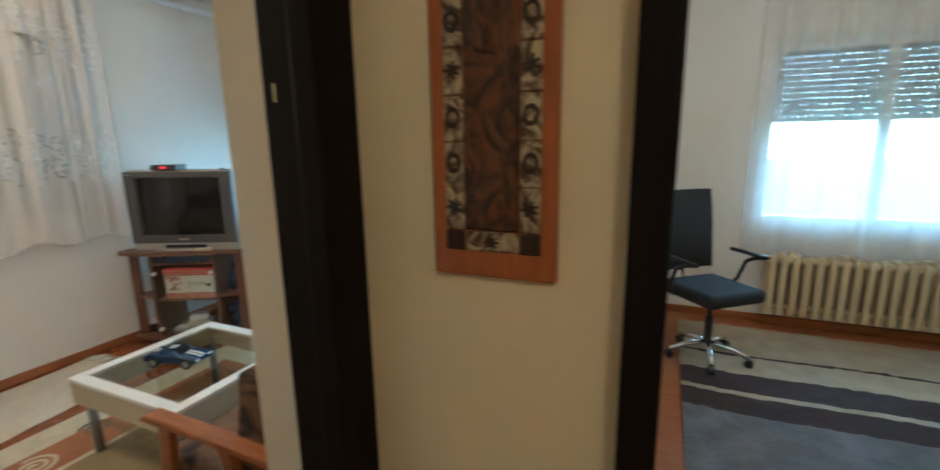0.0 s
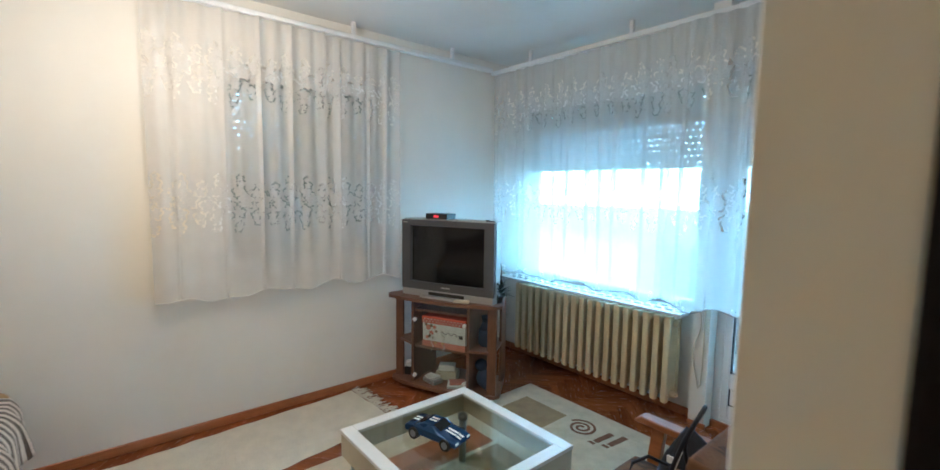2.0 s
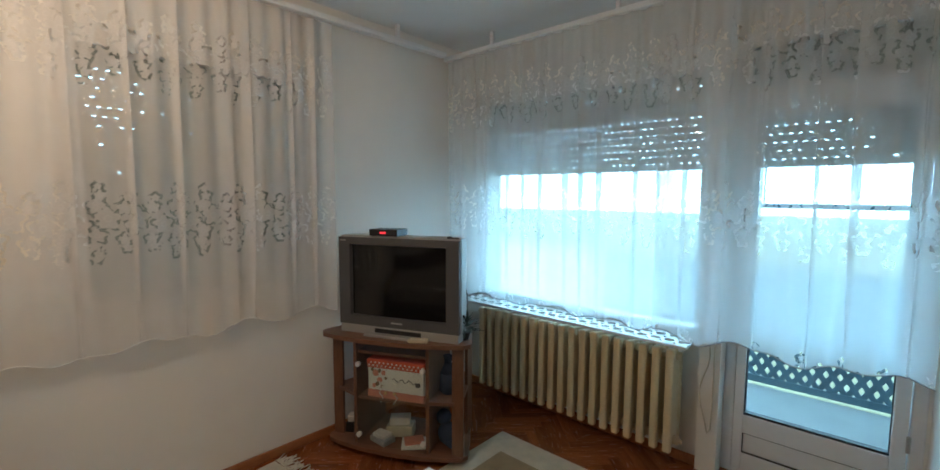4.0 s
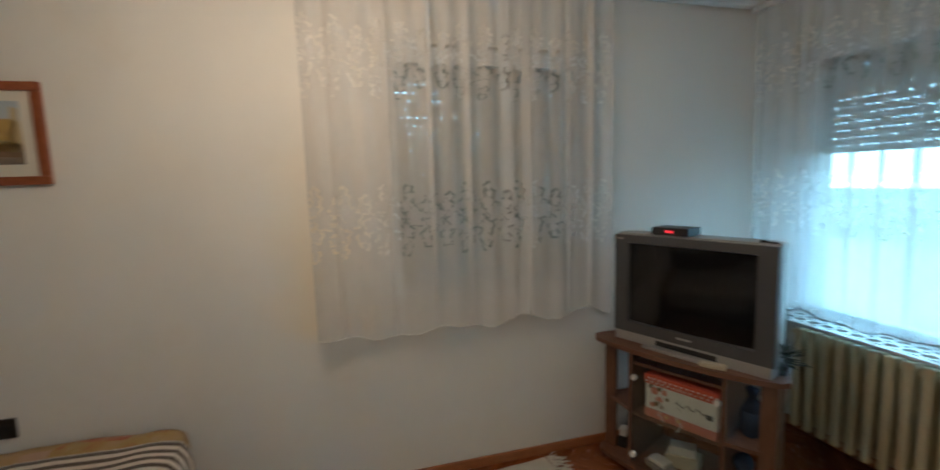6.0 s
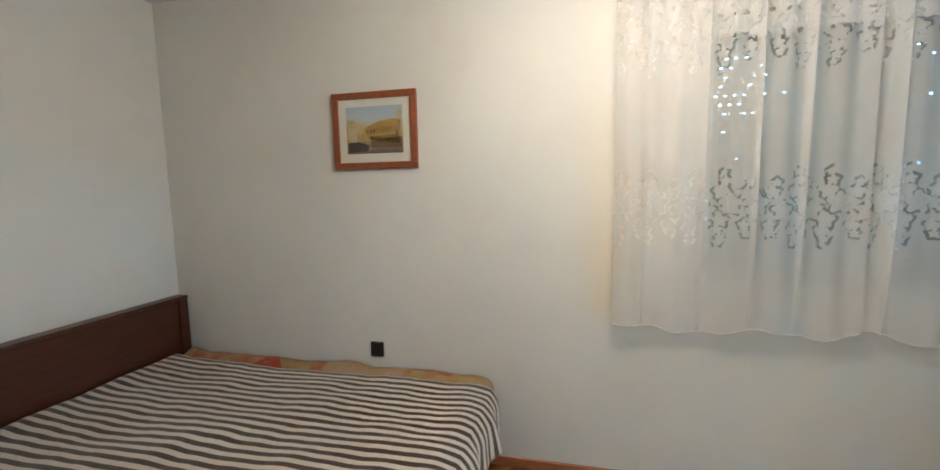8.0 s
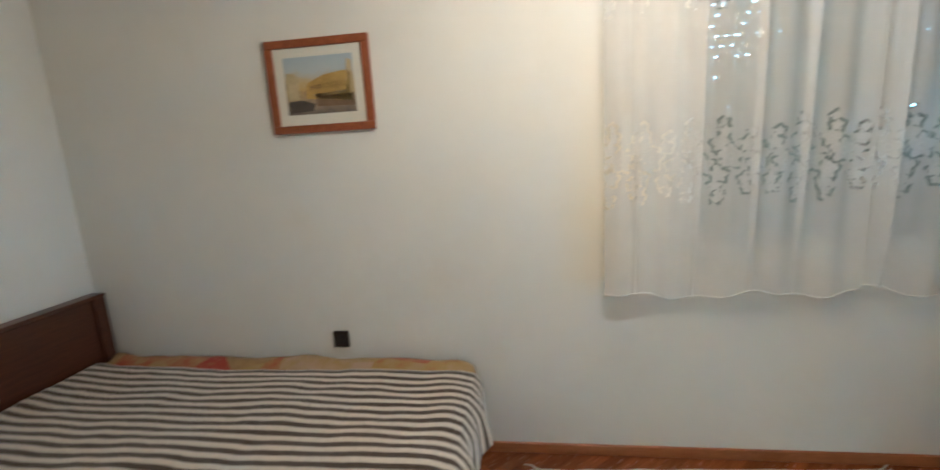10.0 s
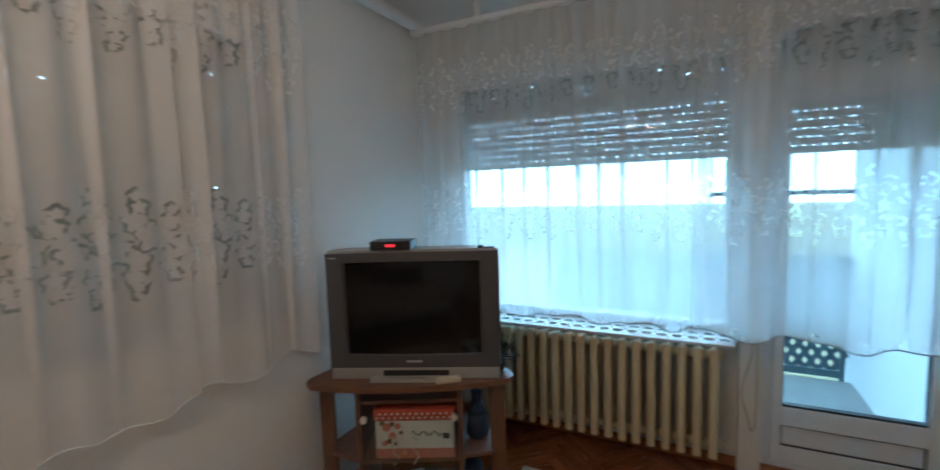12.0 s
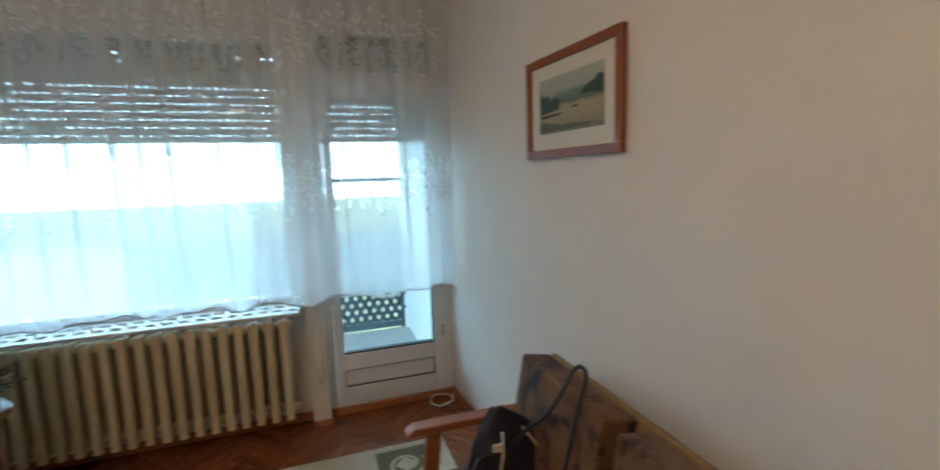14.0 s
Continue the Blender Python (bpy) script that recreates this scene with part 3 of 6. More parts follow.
# ---------------------------------------------------------------- windows and shutters
def glazing(name, label, along, plane, a0, a1, z0, z1, rail=0.07, deep=0.07, splits=()):
    """A framed window in the plane along x (at y) or along y (at x)."""
    ob = thing(name, (0, 0, 0), label, "window", kind="structure")

    def blk(lo, hi, d0, d1, za, zb):
        return ((lo, plane + d0, za), (hi, plane + d1, zb)) if along == "x" else ((plane - d1, lo, za), (plane - d0, hi, zb))
    for nm, lo, hi, za, zb in (("stile", a0, a0 + rail, z0, z1), ("stile", a1 - rail, a1, z0, z1), ("rail", a0 + rail, a1 - rail, z0, z0 + rail), ("rail", a0 + rail, a1 - rail, z1 - rail, z1)):
        part(nm, box(bm_new(), *blk(lo, hi, 0, deep, za, zb), 0.006, 2), M["upvc"], ob)
    edges = [a0 + rail, *splits, a1 - rail]
    for i, s in enumerate(splits):
        part("mullion", box(bm_new(), *blk(s - rail / 2, s + rail / 2, 0.002, deep - 0.002, z0 + rail, z1 - rail), 0.005, 2), M["upvc"], ob)
    for lo, hi in zip(edges, edges[1:]):
        pane = part("pane", box(bm_new(), *blk(lo, hi, deep * 0.5, deep * 0.5 + 0.006, z0 + rail, z1 - rail)), M["glass"], ob)
        pane.visible_shadow = False
    return ob


def shutter(name, label, along, plane, a0, a1, top, bottom, lit, pitch=0.043, chance=None, slit=0.0060):
    """A roller shutter of slats; the lit ones hang apart and let light through slits."""
    ob = thing(name, (0, 0, 0), label, "roller shutter")
    count = int(round((top - bottom) / pitch))
    rng = random.Random(int(plane * 100) + count)
    for i in range(count):
        z = bottom + i * pitch
        gap = slit if i in lit else 0.0
        bm = bm_new()

        def blk(lo, hi, d0, d1, za, zb):
            return ((lo, plane + d0, za), (hi, plane + d1, zb)) if along == "x" else ((plane - d1, lo, za), (plane - d0, hi, zb))
        box(bm, *blk(a0, a1, 0, 0.005, z, z + pitch - gap))
        if gap:
            s = a0 - (0.021 if i % 2 else 0.0)
            while s < a1:
                shut = rng.random() > (chance(s, z) if chance else 0.9)
                box(bm, *blk(max(s, a0), min(s + (0.042 if shut else 0.026), a1), 0.001, 0.004, z + pitch - gap - 0.001, z + pitch))
                s += 0.042
        part("slat", bm, M["slat"], ob)
    return ob


glazing("window_wide", "wide white plastic window above the radiator", "x", 0.03, WIN[0], WIN[1], WIN[2], WIN[3], 0.075)
shutter("roller_shutter", "grey slatted roller shutter half lowered outside the window", "x", 0.16, WIN[0] + 0.01, WIN[1] - 0.01, WIN[3] + 0.05, 1.665, set(range(0, 12)), chance=lambda s, z: 0.9 if z < 1.96 else 0.05 if z < 2.06 else 0.35 * (0.5 + 0.5 * math.sin(9 * s + 60 * z)))
glazing("window_small", "small white plastic window with the shutter closed", "y", -0.05, SMALL[0], SMALL[1], SMALL[2], SMALL[3], 0.08, splits=(-1.62,))
shutter("roller_shutter", "grey slatted roller shutter closed over the small window", "y", -0.20, SMALL[0] + 0.01, SMALL[1] - 0.01, SMALL[3] + 0.02, SMALL[2] - 0.02, set(range(13, 27)),
        chance=lambda s, z: (0.55 if s < -2.10 else 0.06 if s < -1.42 else 0.30) * (1.0 if z > 1.76 else 0.18), slit=0.0058)

# balcony door with transom
bd = thing("door_balcony", (0, 0, 0), "white plastic balcony door with glass above a low panel", "balcony door", kind="structure")
fx0, fx1, fz0, fz1 = DOOR[0], DOOR[1], 0.045, DOOR[3]
for nm, a, b in (("frame_post", (fx0, -0.0, fz0), (fx0 + 0.05, 0.075, fz1)), ("frame_post", (fx1 - 0.05, 0.0, fz0), (fx1, 0.075, fz1)),
                 ("frame_head", (fx0 + 0.05, 0.0, fz1 - 0.045), (fx1 - 0.05, 0.075, fz1)), ("frame_bar", (fx0 + 0.05, 0.0, 1.99), (fx1 - 0.05, 0.075, 2.05)),
                 ("frame_sill", (fx0 + 0.05, 0.0, fz0), (fx1 - 0.05, 0.075, fz0 + 0.03))):
    part(nm, box(bm_new(), a, b, 0.006, 2), M["upvc"], bd)
pane = part("pane", box(bm_new(), (fx0 + 0.05, 0.035, 2.05), (fx1 - 0.05, 0.041, fz1 - 0.045)), M["glass"], bd)
pane.visible_shadow = False
gx0, gx1 = 2.028, 2.592
lf = part("leaf", box(bm_new(), (fx0 + 0.054, -0.012, 0.078), (gx0, 0.058, 1.985), 0.006, 2), M["upvc"], bd)
part("stile", box(bm_new(), (gx1, -0.012, 0.078), (fx1 - 0.054, 0.058, 1.985), 0.006, 2), M["upvc"], lf)
for za, zb in ((0.078, 0.165), (0.275, 0.375), (1.90, 1.985)):
    part("rail", box(bm_new(), (gx0, -0.010, za), (gx1, 0.056, zb), 0.005, 2), M["upvc"], lf)
part("panel", box(bm_new(), (gx0, 0.008, 0.165), (gx1, 0.04, 0.275), 0.002), M["upvc"], lf)
bm = bm_new()
for a, b in (((gx0, -0.004, 0.375), (gx1, 0.03, 0.387)), ((gx0, 0.0, 1.893), (gx1, 0.03, 1.90)), ((gx0, 0.0, 0.387), (gx0 + 0.005, 0.03, 1.893)), ((gx1 - 0.005, 0.0, 0.387), (gx1, 0.03, 1.893)),
             ((gx0, -0.003, 0.165), (gx1, 0.008, 0.170)), ((gx0, -0.003, 0.271), (gx1, 0.008, 0.275)), ((gx0, -0.003, 0.17), (gx0 + 0.004, 0.008, 0.271)), ((gx1 - 0.004, -0.003, 0.17), (gx1, 0.008, 0.271))):
    box(bm, a, b)
part("gasket", bm, M["gasket"], lf, "black rubber gasket")
pane = part("pane", box(bm_new(), (gx0, 0.018, 0.38), (gx1, 0.024, 1.90)), M["glass"], lf)
pane.visible_shadow = False
for z in (0.42, 0.74, 1.28, 1.80):
    part("hinge", rod(bm_new(), (fx1 - 0.052, -0.02, z), (fx1 - 0.052, -0.02, z + 0.07), 0.008), M["tv_silver"], lf, "small metal hinge")
bm = bm_new()
box(bm, (fx0 + 0.075, -0.02, 1.02), (fx0 + 0.10, -0.012, 1.14), 0.003)
box(bm, (fx0 + 0.08, -0.05, 1.04), (fx0 + 0.095, -0.02, 1.056), 0.003)
box(bm, (fx0 + 0.08, -0.052, 0.94), (fx0 + 0.096, -0.040, 1.056), 0.004)
part("handle", bm, M["white"], lf, "white handle")
shutter("roller_shutter", "grey slatted roller shutter half lowered outside the balcony door", "x", 0.16, DOOR[0] + 0.02, DOOR[1] - 0.02, DOOR[3] + 0.04, 1.665, set(range(0, 8)), chance=lambda s, z: 0.92 if s < 2.36 else 0.12)
bm = bm_new()
box(bm, (WIN[0] + 0.004, 0.11, WIN[2] - 0.002), (WIN[1] - 0.004, 0.37, WIN[2] + 0.006), 0.002)
box(bm, (WIN[0] + 0.004, 0.36, WIN[2] - 0.03), (WIN[1] - 0.004, 0.37, WIN[2] - 0.002), 0.002)
solid("trim_outer_sill", bm, M["slat"], "grey outer window sill", kind="structure")


# ---------------------------------------------------------------- curtains
def curtain(name, label, panels, along, plane, top, bottom, material, amp, seed, group="", hem_mat="hem", spacing=(0.07, 0.20), depth=(0.007, 0.014)):
    """Sheer panels with soft folds hanging from a rail; u and v of the cloth are metres."""
    rng = random.Random(seed)
    ob = thing(name, (0, 0, 0), label, "curtain", group)
    for lo, hi, off in panels:
        ph = [rng.uniform(0, 6.28) for _ in range(6)]
        rows = 22
        bm = bm_new()
        uvl = bm.loops.layers.uv.new("UVMap")
        grid, uvs = [], {}
        # columns of the cloth: place along the rail, progress through an s-shaped fold, the fold's width, swing and depth
        columns, at = [], lo
        nxt = lo + rng.uniform(0.10, 0.14)
        while at < hi:
            if at >= nxt and at < hi - 0.05:
                wide, swing, deep = rng.uniform(0.016, 0.030), rng.uniform(3.0, 7.0), rng.uniform(*depth)
                columns += [(at, q / 16, wide, swing, deep) for q in range(16)]
                at += wide
                nxt = at + rng.uniform(*spacing)
            else:
                columns.append((at, 0.0, 0.0, 0.0, 0.0))
                at += 0.010
        columns.append((hi, 0.0, 0.0, 0.0, 0.0))
        cols = len(columns) - 1

        def hang(column, k):
            s0, f, wide, swing, deep = column
            turn = math.sin(2 * math.pi * f)
            s = s0 + wide * (f + swing * (1 - 0.3 * k - 0.65 * k ** 6) * turn / (2 * math.pi))
            a = math.sin(17.0 * s + ph[0] + 1.7 * math.sin(2.9 * s + ph[1]))
            b = math.sin(33.0 * s + ph[2] + 1.8 * math.sin(3.7 * s))
            wave = amp * ((0.30 + 0.70 * k) * (0.62 * a + 0.22 * b) + (0.30 - 0.25 * k) * math.sin(61 * s + ph[3]))
            return s, wave + deep * turn * (1 + 0.3 * k - 1.15 * k ** 6)
        hem, run, last = [], 0.0, None
        for column in columns:
            mid = hang(column, 0.5)
            if last:
                run += math.hypot(mid[0] - last[0], mid[1] - last[1])
            last = mid
            low = bottom + 0.019 * math.sin(15.3 * mid[0] + ph[4] + math.sin(4 * mid[0])) + 0.007 * math.sin(31 * mid[0] + ph[5])
            col = []
            for j in range(rows + 1):
                k = j / rows
                z = top + (low - top) * k
                s, d = hang(column, k)
                d += plane + off
                lean = 0.05 * (k - 0.5) * (1 if s > (lo + hi) / 2 else 0.4)
                p = (s + 0.3 * lean * (s - lo) / (hi - lo), d, z) if along == "x" else (d, s, z)
                vert = bm.verts.new(p)
                uvs[vert] = (lo + run, z)
                col.append(vert)
            hem.append(Vector(col[-1].co))
            grid.append(col)
        for i in range(cols):
            for j in range(rows):
                face = bm.faces.new((grid[i][j], grid[i + 1][j], grid[i + 1][j + 1], grid[i][j + 1]))
                for loop in face.loops:
                    loop[uvl].uv = uvs[loop.vert]
        cloth = part("panel", bm, material, ob, "", True)
        part("hem", tube(bm_new(), hem[::2], 0.0032, 5), M[hem_mat], cloth, "stitched hem", True)
    return ob


curtain("curtain", "short white lace curtain before the small window", [(-2.77, -1.78, 0.0), (-1.84, -1.20, -0.022)], "y", 0.085, 2.50, 0.835, M["sheer_small"], 0.040, 3, "lace curtains", "pale_hem", (0.10, 0.22), (0.012, 0.024))
curtain("curtain", "long sheer lace curtain before the balcony window and door", [(0.02, 1.69, 0.0), (1.62, 2.69, -0.045)], "x", -0.20, 2.50, 0.79, M["sheer_wide"], 0.038, 8, "lace curtains")
for nm, a, b in (("curtain_rail", (0.01, -0.235, 2.50), (2.712, -0.18, 2.53)), ("curtain_rail", (0.06, -2.85, 2.50), (0.115, -0.30, 2.53))):
    rail = thing(nm, (0, 0, 0), "white ceiling curtain rail", "curtain rail", "curtain rails")
    part("track", box(bm_new(), a, b, 0.004), M["upvc"], rail)
    for k in range(3):
        f = (k + 0.5) / 3
        c = [a[i] + (b[i] - a[i]) * (f if (b[i] - a[i]) > 0.5 else 0.5) for i in range(3)]
        part("bracket", box(bm_new(), (c[0] - 0.012, c[1] - 0.012, 2.528), (c[0] + 0.012, c[1] + 0.012, H)), M["upvc"], rail)


# ---------------------------------------------------------------- radiator
def section_mesh(high):
    """One cast section: a slim web between two flat rounded columns."""
    bm = bm_new()
    box(bm, (-0.013, -0.075, 0.02), (0.013, 0.075, high - 0.01), 0.008, 2)
    for y in (-0.062, 0.062):
        box(bm, (-0.021, y - 0.020, 0.0), (0.021, y + 0.020, high), 0.012, 3)
    for z in (0.05, high - 0.05):
        rod(bm, (-0.038, 0, z), (0.038, 0, z), 0.024, None, 12)
    return mesh_of("section", bm, M["radiator"], True)


def radiator(place, count, high, label, pitch=0.074):
    ob = thing("radiator", place, label, "radiator", "radiators")
    data = section_mesh(high)
    for i in range(count):
        s = new("section", data)
        s.parent = ob
        s.matrix_basis = pose(pitch * (i + 0.5), 0, 0)
    part("valve", rod(bm_new(), (pitch * count - 0.01, 0.0, 0.05), (pitch * count + 0.02, 0.0, 0.05), 0.012), M["radiator"], ob)
    part("valve", rod(bm_new(), (-0.05, 0.0, high - 0.05), (0.01, 0.0, high - 0.05), 0.012), M["radiator"], ob)
    for x in (pitch * 2, pitch * (count - 2)):
        for z in (0.06, high - 0.1):
            part("bracket", rod(bm_new(), (x, 0.02, z), (x, 0.135, z), 0.009), M["radiator"], ob)
    return ob


radiator((0.345, -0.135, 0.125), 19, 0.575, "cream cast-iron radiator beneath the wide window")

# white perforated cover over the radiator
cover = thing("radiator_cover", (0, 0, 0), "white perforated shelf above the radiator", "radiator shelf")
bm = bm_new()
top, x_a, x_b, y_a, y_b = 0.735, 0.16, 1.80, -0.225, 0.0
cells, across = 22, 2
step = (x_b - x_a) / cells
for i in range(cells):
    for j in range(across):
        cx, cy = x_a + (i + 0.5) * step, y_a + 0.03 + (j + 0.5) * 0.085
        outer = []
        hx, hy = step / 2, 0.0425
        inner = []
        for k in range(12):
            a = 2 * math.pi * k / 12
            ca, sa = math.cos(a), math.sin(a)
            m = 1 / max(abs(ca), abs(sa))
            outer.append((cx + hx * ca * m, cy + hy * sa * m))
            inner.append((cx + hx * 0.74 * ca, cy + hy * 0.66 * sa))
        vo = [bm.verts.new((*p, top)) for p in outer]
        vi = [bm.verts.new((*p, top)) for p in inner]
        vl = [bm.verts.new((*p, top - 0.012)) for p in inner]
        for k in range(12):
            q = (k + 1) % 12
            bm.faces.new((vo[k], vo[q], vi[q], vi[k]))
            bm.faces.new((vi[k], vi[q], vl[q], vl[k]))
bmesh.ops.remove_doubles(bm, verts=bm.verts[:], dist=0.0004)
part("perforated_top", bm, M["grille"], cover)
bm = bm_new()
box(bm, (x_a, y_a, top - 0.016), (x_b, y_a + 0.03, top), 0.003)
box(bm, (x_a, y_a + 0.20, top - 0.016), (x_b, y_b, top), 0.002)
for x in (x_a + 0.02, x_b - 0.05):
    box(bm, (x, y_a + 0.03, top - 0.04), (x + 0.02, y_b, top - 0.016))
part("edge", bm, M["grille"], cover)

# shutter strap hanging on the pier
bm = bm_new()
tube(bm, [(1.862, -0.112, 0.80 - 0.0 * k) if k == 0 else (1.862 + 0.022 * math.sin(k * 0.5), -0.113 - 0.003 * math.sin(k), 0.80 - 0.035 * k) for k in range(16)] +
     [(1.885, -0.116, 0.262), (1.90, -0.116, 0.285), (1.905, -0.114, 0.40), (1.905, -0.114, 0.60), (1.903, -0.112, 0.78)], 0.004, 6)
solid("shutter_strap", bm, M["cable"], "pale looped shutter cord hanging on the pier", "shutter cord", smooth=True)

bm = bm_new()
pts = [(2.70 + 0.0 * a, -0.03, 0.012) for a in (0,)]
for k in range(30):
    a = -0.6 + k * 0.33
    r = 0.055 + 0.004 * math.sin(k)
    pts.append((2.60 + r * 1.35 * math.cos(a), -0.10 + r * math.sin(a), 0.010 + 0.002 * (k % 5) + 0.02 * max(0, math.sin(a))))
tube(bm, pts, 0.006, 6)
solid("cable", bm, M["cable"], "coiled pale cable on the parquet by the balcony door", "cable", smooth=True)

# ---------------------------------------------------------------- television corner
STAND = thing("tv_stand", (0.533, -1.165, 0), "walnut laminate television stand with open shelves and glass doors", "tv stand", turn=27)


def bow(grow=0.0, back=0.41, fore=0.0):
    """The bowed outline of the stand's boards."""
    front = [(-0.43, 0.12), (-0.435, 0.08), (-0.41, 0.045), (-0.33, 0.02), (-0.18, -0.008), (0.0, -0.018), (0.18, -0.008), (0.33, 0.02), (0.41, 0.045), (0.435, 0.08), (0.43, 0.12)]
    return [(x * (1 + grow), y - fore) for x, y in front] + [(0.36, back), (-0.27, back)]


for nm, z in (("top_board", 0.690), ("bottom_board", 0.045)):
    part(nm, prism(bm_new(), bow(0.045, 0.41, 0.02) if nm == "top_board" else bow(), z, z + 0.024), M["laminate"], STAND)
part("plinth", prism(bm_new(), [(-0.36, 0.09), (0.36, 0.09), (0.32, 0.36), (-0.25, 0.36)], 0.0, 0.045), M["laminate"], STAND)
for x in (-0.24, 0.205):
    part("upright", box(bm_new(), (x, 0.03, 0.069), (x + 0.02, 0.40, 0.690), 0.001), M["laminate_v"], STAND)
for x0_, x1_, y0_, y1_ in ((-0.415, -0.352, 0.10, 0.12), (0.35, 0.415, 0.055, 0.075), (0.352, 0.37, 0.30, 0.40), (-0.30, -0.275, 0.34, 0.40)):
    part("post", box(bm_new(), (x0_, y0_, 0.069), (x1_, y1_, 0.690), 0.001), M["laminate_v"], STAND)
part("shelf", prism(bm_new(), [(-0.415, 0.12), (-0.24, 0.03), (-0.24, 0.36), (-0.30, 0.36)], 0.35, 0.368), M["laminate"], STAND)
part("shelf", prism(bm_new(), [(0.225, 0.02), (0.35, 0.04), (0.40, 0.09), (0.36, 0.39), (0.225, 0.39)], 0.36, 0.378), M["laminate"], STAND)
part("shelf", box(bm_new(), (-0.22, 0.05, 0.605), (0.205, 0.40, 0.621), 0.001), M["laminate"], STAND)
part("shelf", box(bm_new(), (-0.22, 0.05, 0.33), (0.205, 0.40, 0.346), 0.001), M["laminate"], STAND)
for a, b, kx in ((-0.216, -0.008, -0.03), (-0.004, 0.204, 0.025)):
    d = part("glass_door", box(bm_new(), (a, 0.022, 0.075), (b, 0.027, 0.565)), M["glass"], STAND, "clear glass door")
    d.visible_shadow = False
    part("knob", ball(bm_new(), (kx, 0.014, 0.40), 0.009, 10), M["brass"], d, "small brass knob")
    for z in (0.13, 0.55):
        part("hinge", rod(bm_new(), (a + 0.012 if kx < 0 else b - 0.012, 0.010, z), (a + 0.012 if kx < 0 else b - 0.012, 0.03, z), 0.014), M["white"], d, "round white hinge cap")


def stand_place(x, y):
    m = pose(0.533, -1.165, 0, 0, 0, 27)
    p = m @ Vector((x, y, 0))
    return p.x, p.y


# printed gift box on the middle shelf
px, py = stand_place(0.01, 0.06)
gift = thing("gift_box", (px, py, 0.346), "white card gift box with red spotted lid and coral base", "box", turn=25)
part("carton", box(bm_new(), (-0.175, 0, 0.0), (0.175, 0.24, 0.185), 0.004), M["paper"], gift)
part("lid", box(bm_new(), (-0.18, -0.005, 0.175), (0.18, 0.245, 0.225), 0.004), M["red"], gift, "red lid with white spots")
part("base_band", box(bm_new(), (-0.177, -0.003, 0.0), (0.177, 0.243, 0.045), 0.002), M["pink"], gift, "coral band")
bm = bm_new()
for i in range(13):
    for j in range(2):
        rod(bm, (-0.165 + i * 0.027 + j * 0.013, -0.0065, 0.190 + j * 0.018), (-0.165 + i * 0.027 + j * 0.013, -0.0045, 0.190 + j * 0.018), 0.0055, None, 8)
part("spots", bm, M["paper"], gift, "white spots")
for mt, lab, spots in (("pink", "coral printed blot", ((-0.125, 0.145, 0.020), (-0.075, 0.150, 0.014), (-0.10, 0.105, 0.017), (-0.135, 0.070, 0.013))),
                       ("umber", "brown printed blot", ((-0.145, 0.165, 0.011), (-0.100, 0.160, 0.011), (-0.115, 0.080, 0.012), (-0.085, 0.070, 0.009), (-0.060, 0.120, 0.009)))):
    for x, z, r in spots:
        part("printed_blot", rod(bm_new(), (x, -0.0024 if mt == "pink" else -0.0036, z), (x, 0.0, z), r, None, 14), M[mt], gift, lab)
bm = bm_new()
tube(bm, [(-0.02 + 0.013 * k, -0.002, 0.115 + 0.012 * math.sin(k * 1.7)) for k in range(12)], 0.0025, 5)
box(bm, (0.125, -0.003, 0.09), (0.155, 0, 0.115), 0.001)
part("printed_lettering", bm, M["tv_grey"], gift, "grey printed scrollwork")

for k, x in enumerate((-0.085, 0.005)):
    cord = [(x + 0.012 * math.sin(1.7 * q + k), -0.012 - 0.004 * math.sin(q), 0.09 - 0.019 * q) for q in range(7)]
    part("ribbon", tube(bm_new(), [(x - 0.02, -0.004, 0.10)] + cord, 0.0032, 6), M["mount"], gift, "dangling cream ribbon", True)

# papers and toys at the bottom
for k, (x, y, w, d, h, turn, mat, lab) in enumerate(((0.11, 0.10, 0.15, 0.11, 0.035, 20, "paper", "pile of white papers in the stand"), (-0.09, 0.09, 0.13, 0.09, 0.05, -25, "tv_silver", "pale wrapped bundle in the stand"),
                                                     (-0.02, 0.20, 0.16, 0.1, 0.11, 10, "cream_board", "cream carton in the stand"), (-0.33, 0.16, 0.05, 0.08, 0.10, 5, "black", "small black charger in the stand"))):
    px, py = stand_place(x, y)
    it = thing("stored_item", (px, py, 0.069), lab, "clutter", turn=27 + turn)
    part("body", box(bm_new(), (-w / 2, -d / 2, 0), (w / 2, d / 2, h * 0.6), 0.006, 2), M[mat], it)
    part("upper_piece", box(bm_new(), (-w * 0.4, -d * 0.35, h * 0.6), (w * 0.35, d * 0.4, h), 0.005, 2, pose(0, 0, 0, 0, 0, 9)), M["paper" if mat != "paper" else "pink"], it)
px, py = stand_place(0.29, 0.17)
it = thing("vase", (px, py, 0.378), "dark blue glass vase on the open shelf", "vase")
bm = bm_new()
for z0_, z1_, r0, r1 in ((0, 0.02, 0.035, 0.05), (0.02, 0.12, 0.05, 0.045), (0.12, 0.18, 0.045, 0.02), (0.18, 0.22, 0.02, 0.028)):
    rod(bm, (0, 0, z0_), (0, 0, z1_), r0, r1, 16)
part("body", bm, M["denim"], it, "", True)
px, py = stand_place(0.29, 0.16)
it = thing("soft_toy", (px, py, 0.069), "dark blue soft toy at the stand's foot shelf", "toy")
bm = bm_new()
ball(bm, (0, 0, 0.07), 0.06, 14, (1, 0.9, 1.15))
ball(bm, (-0.02, -0.01, 0.165), 0.045, 14)
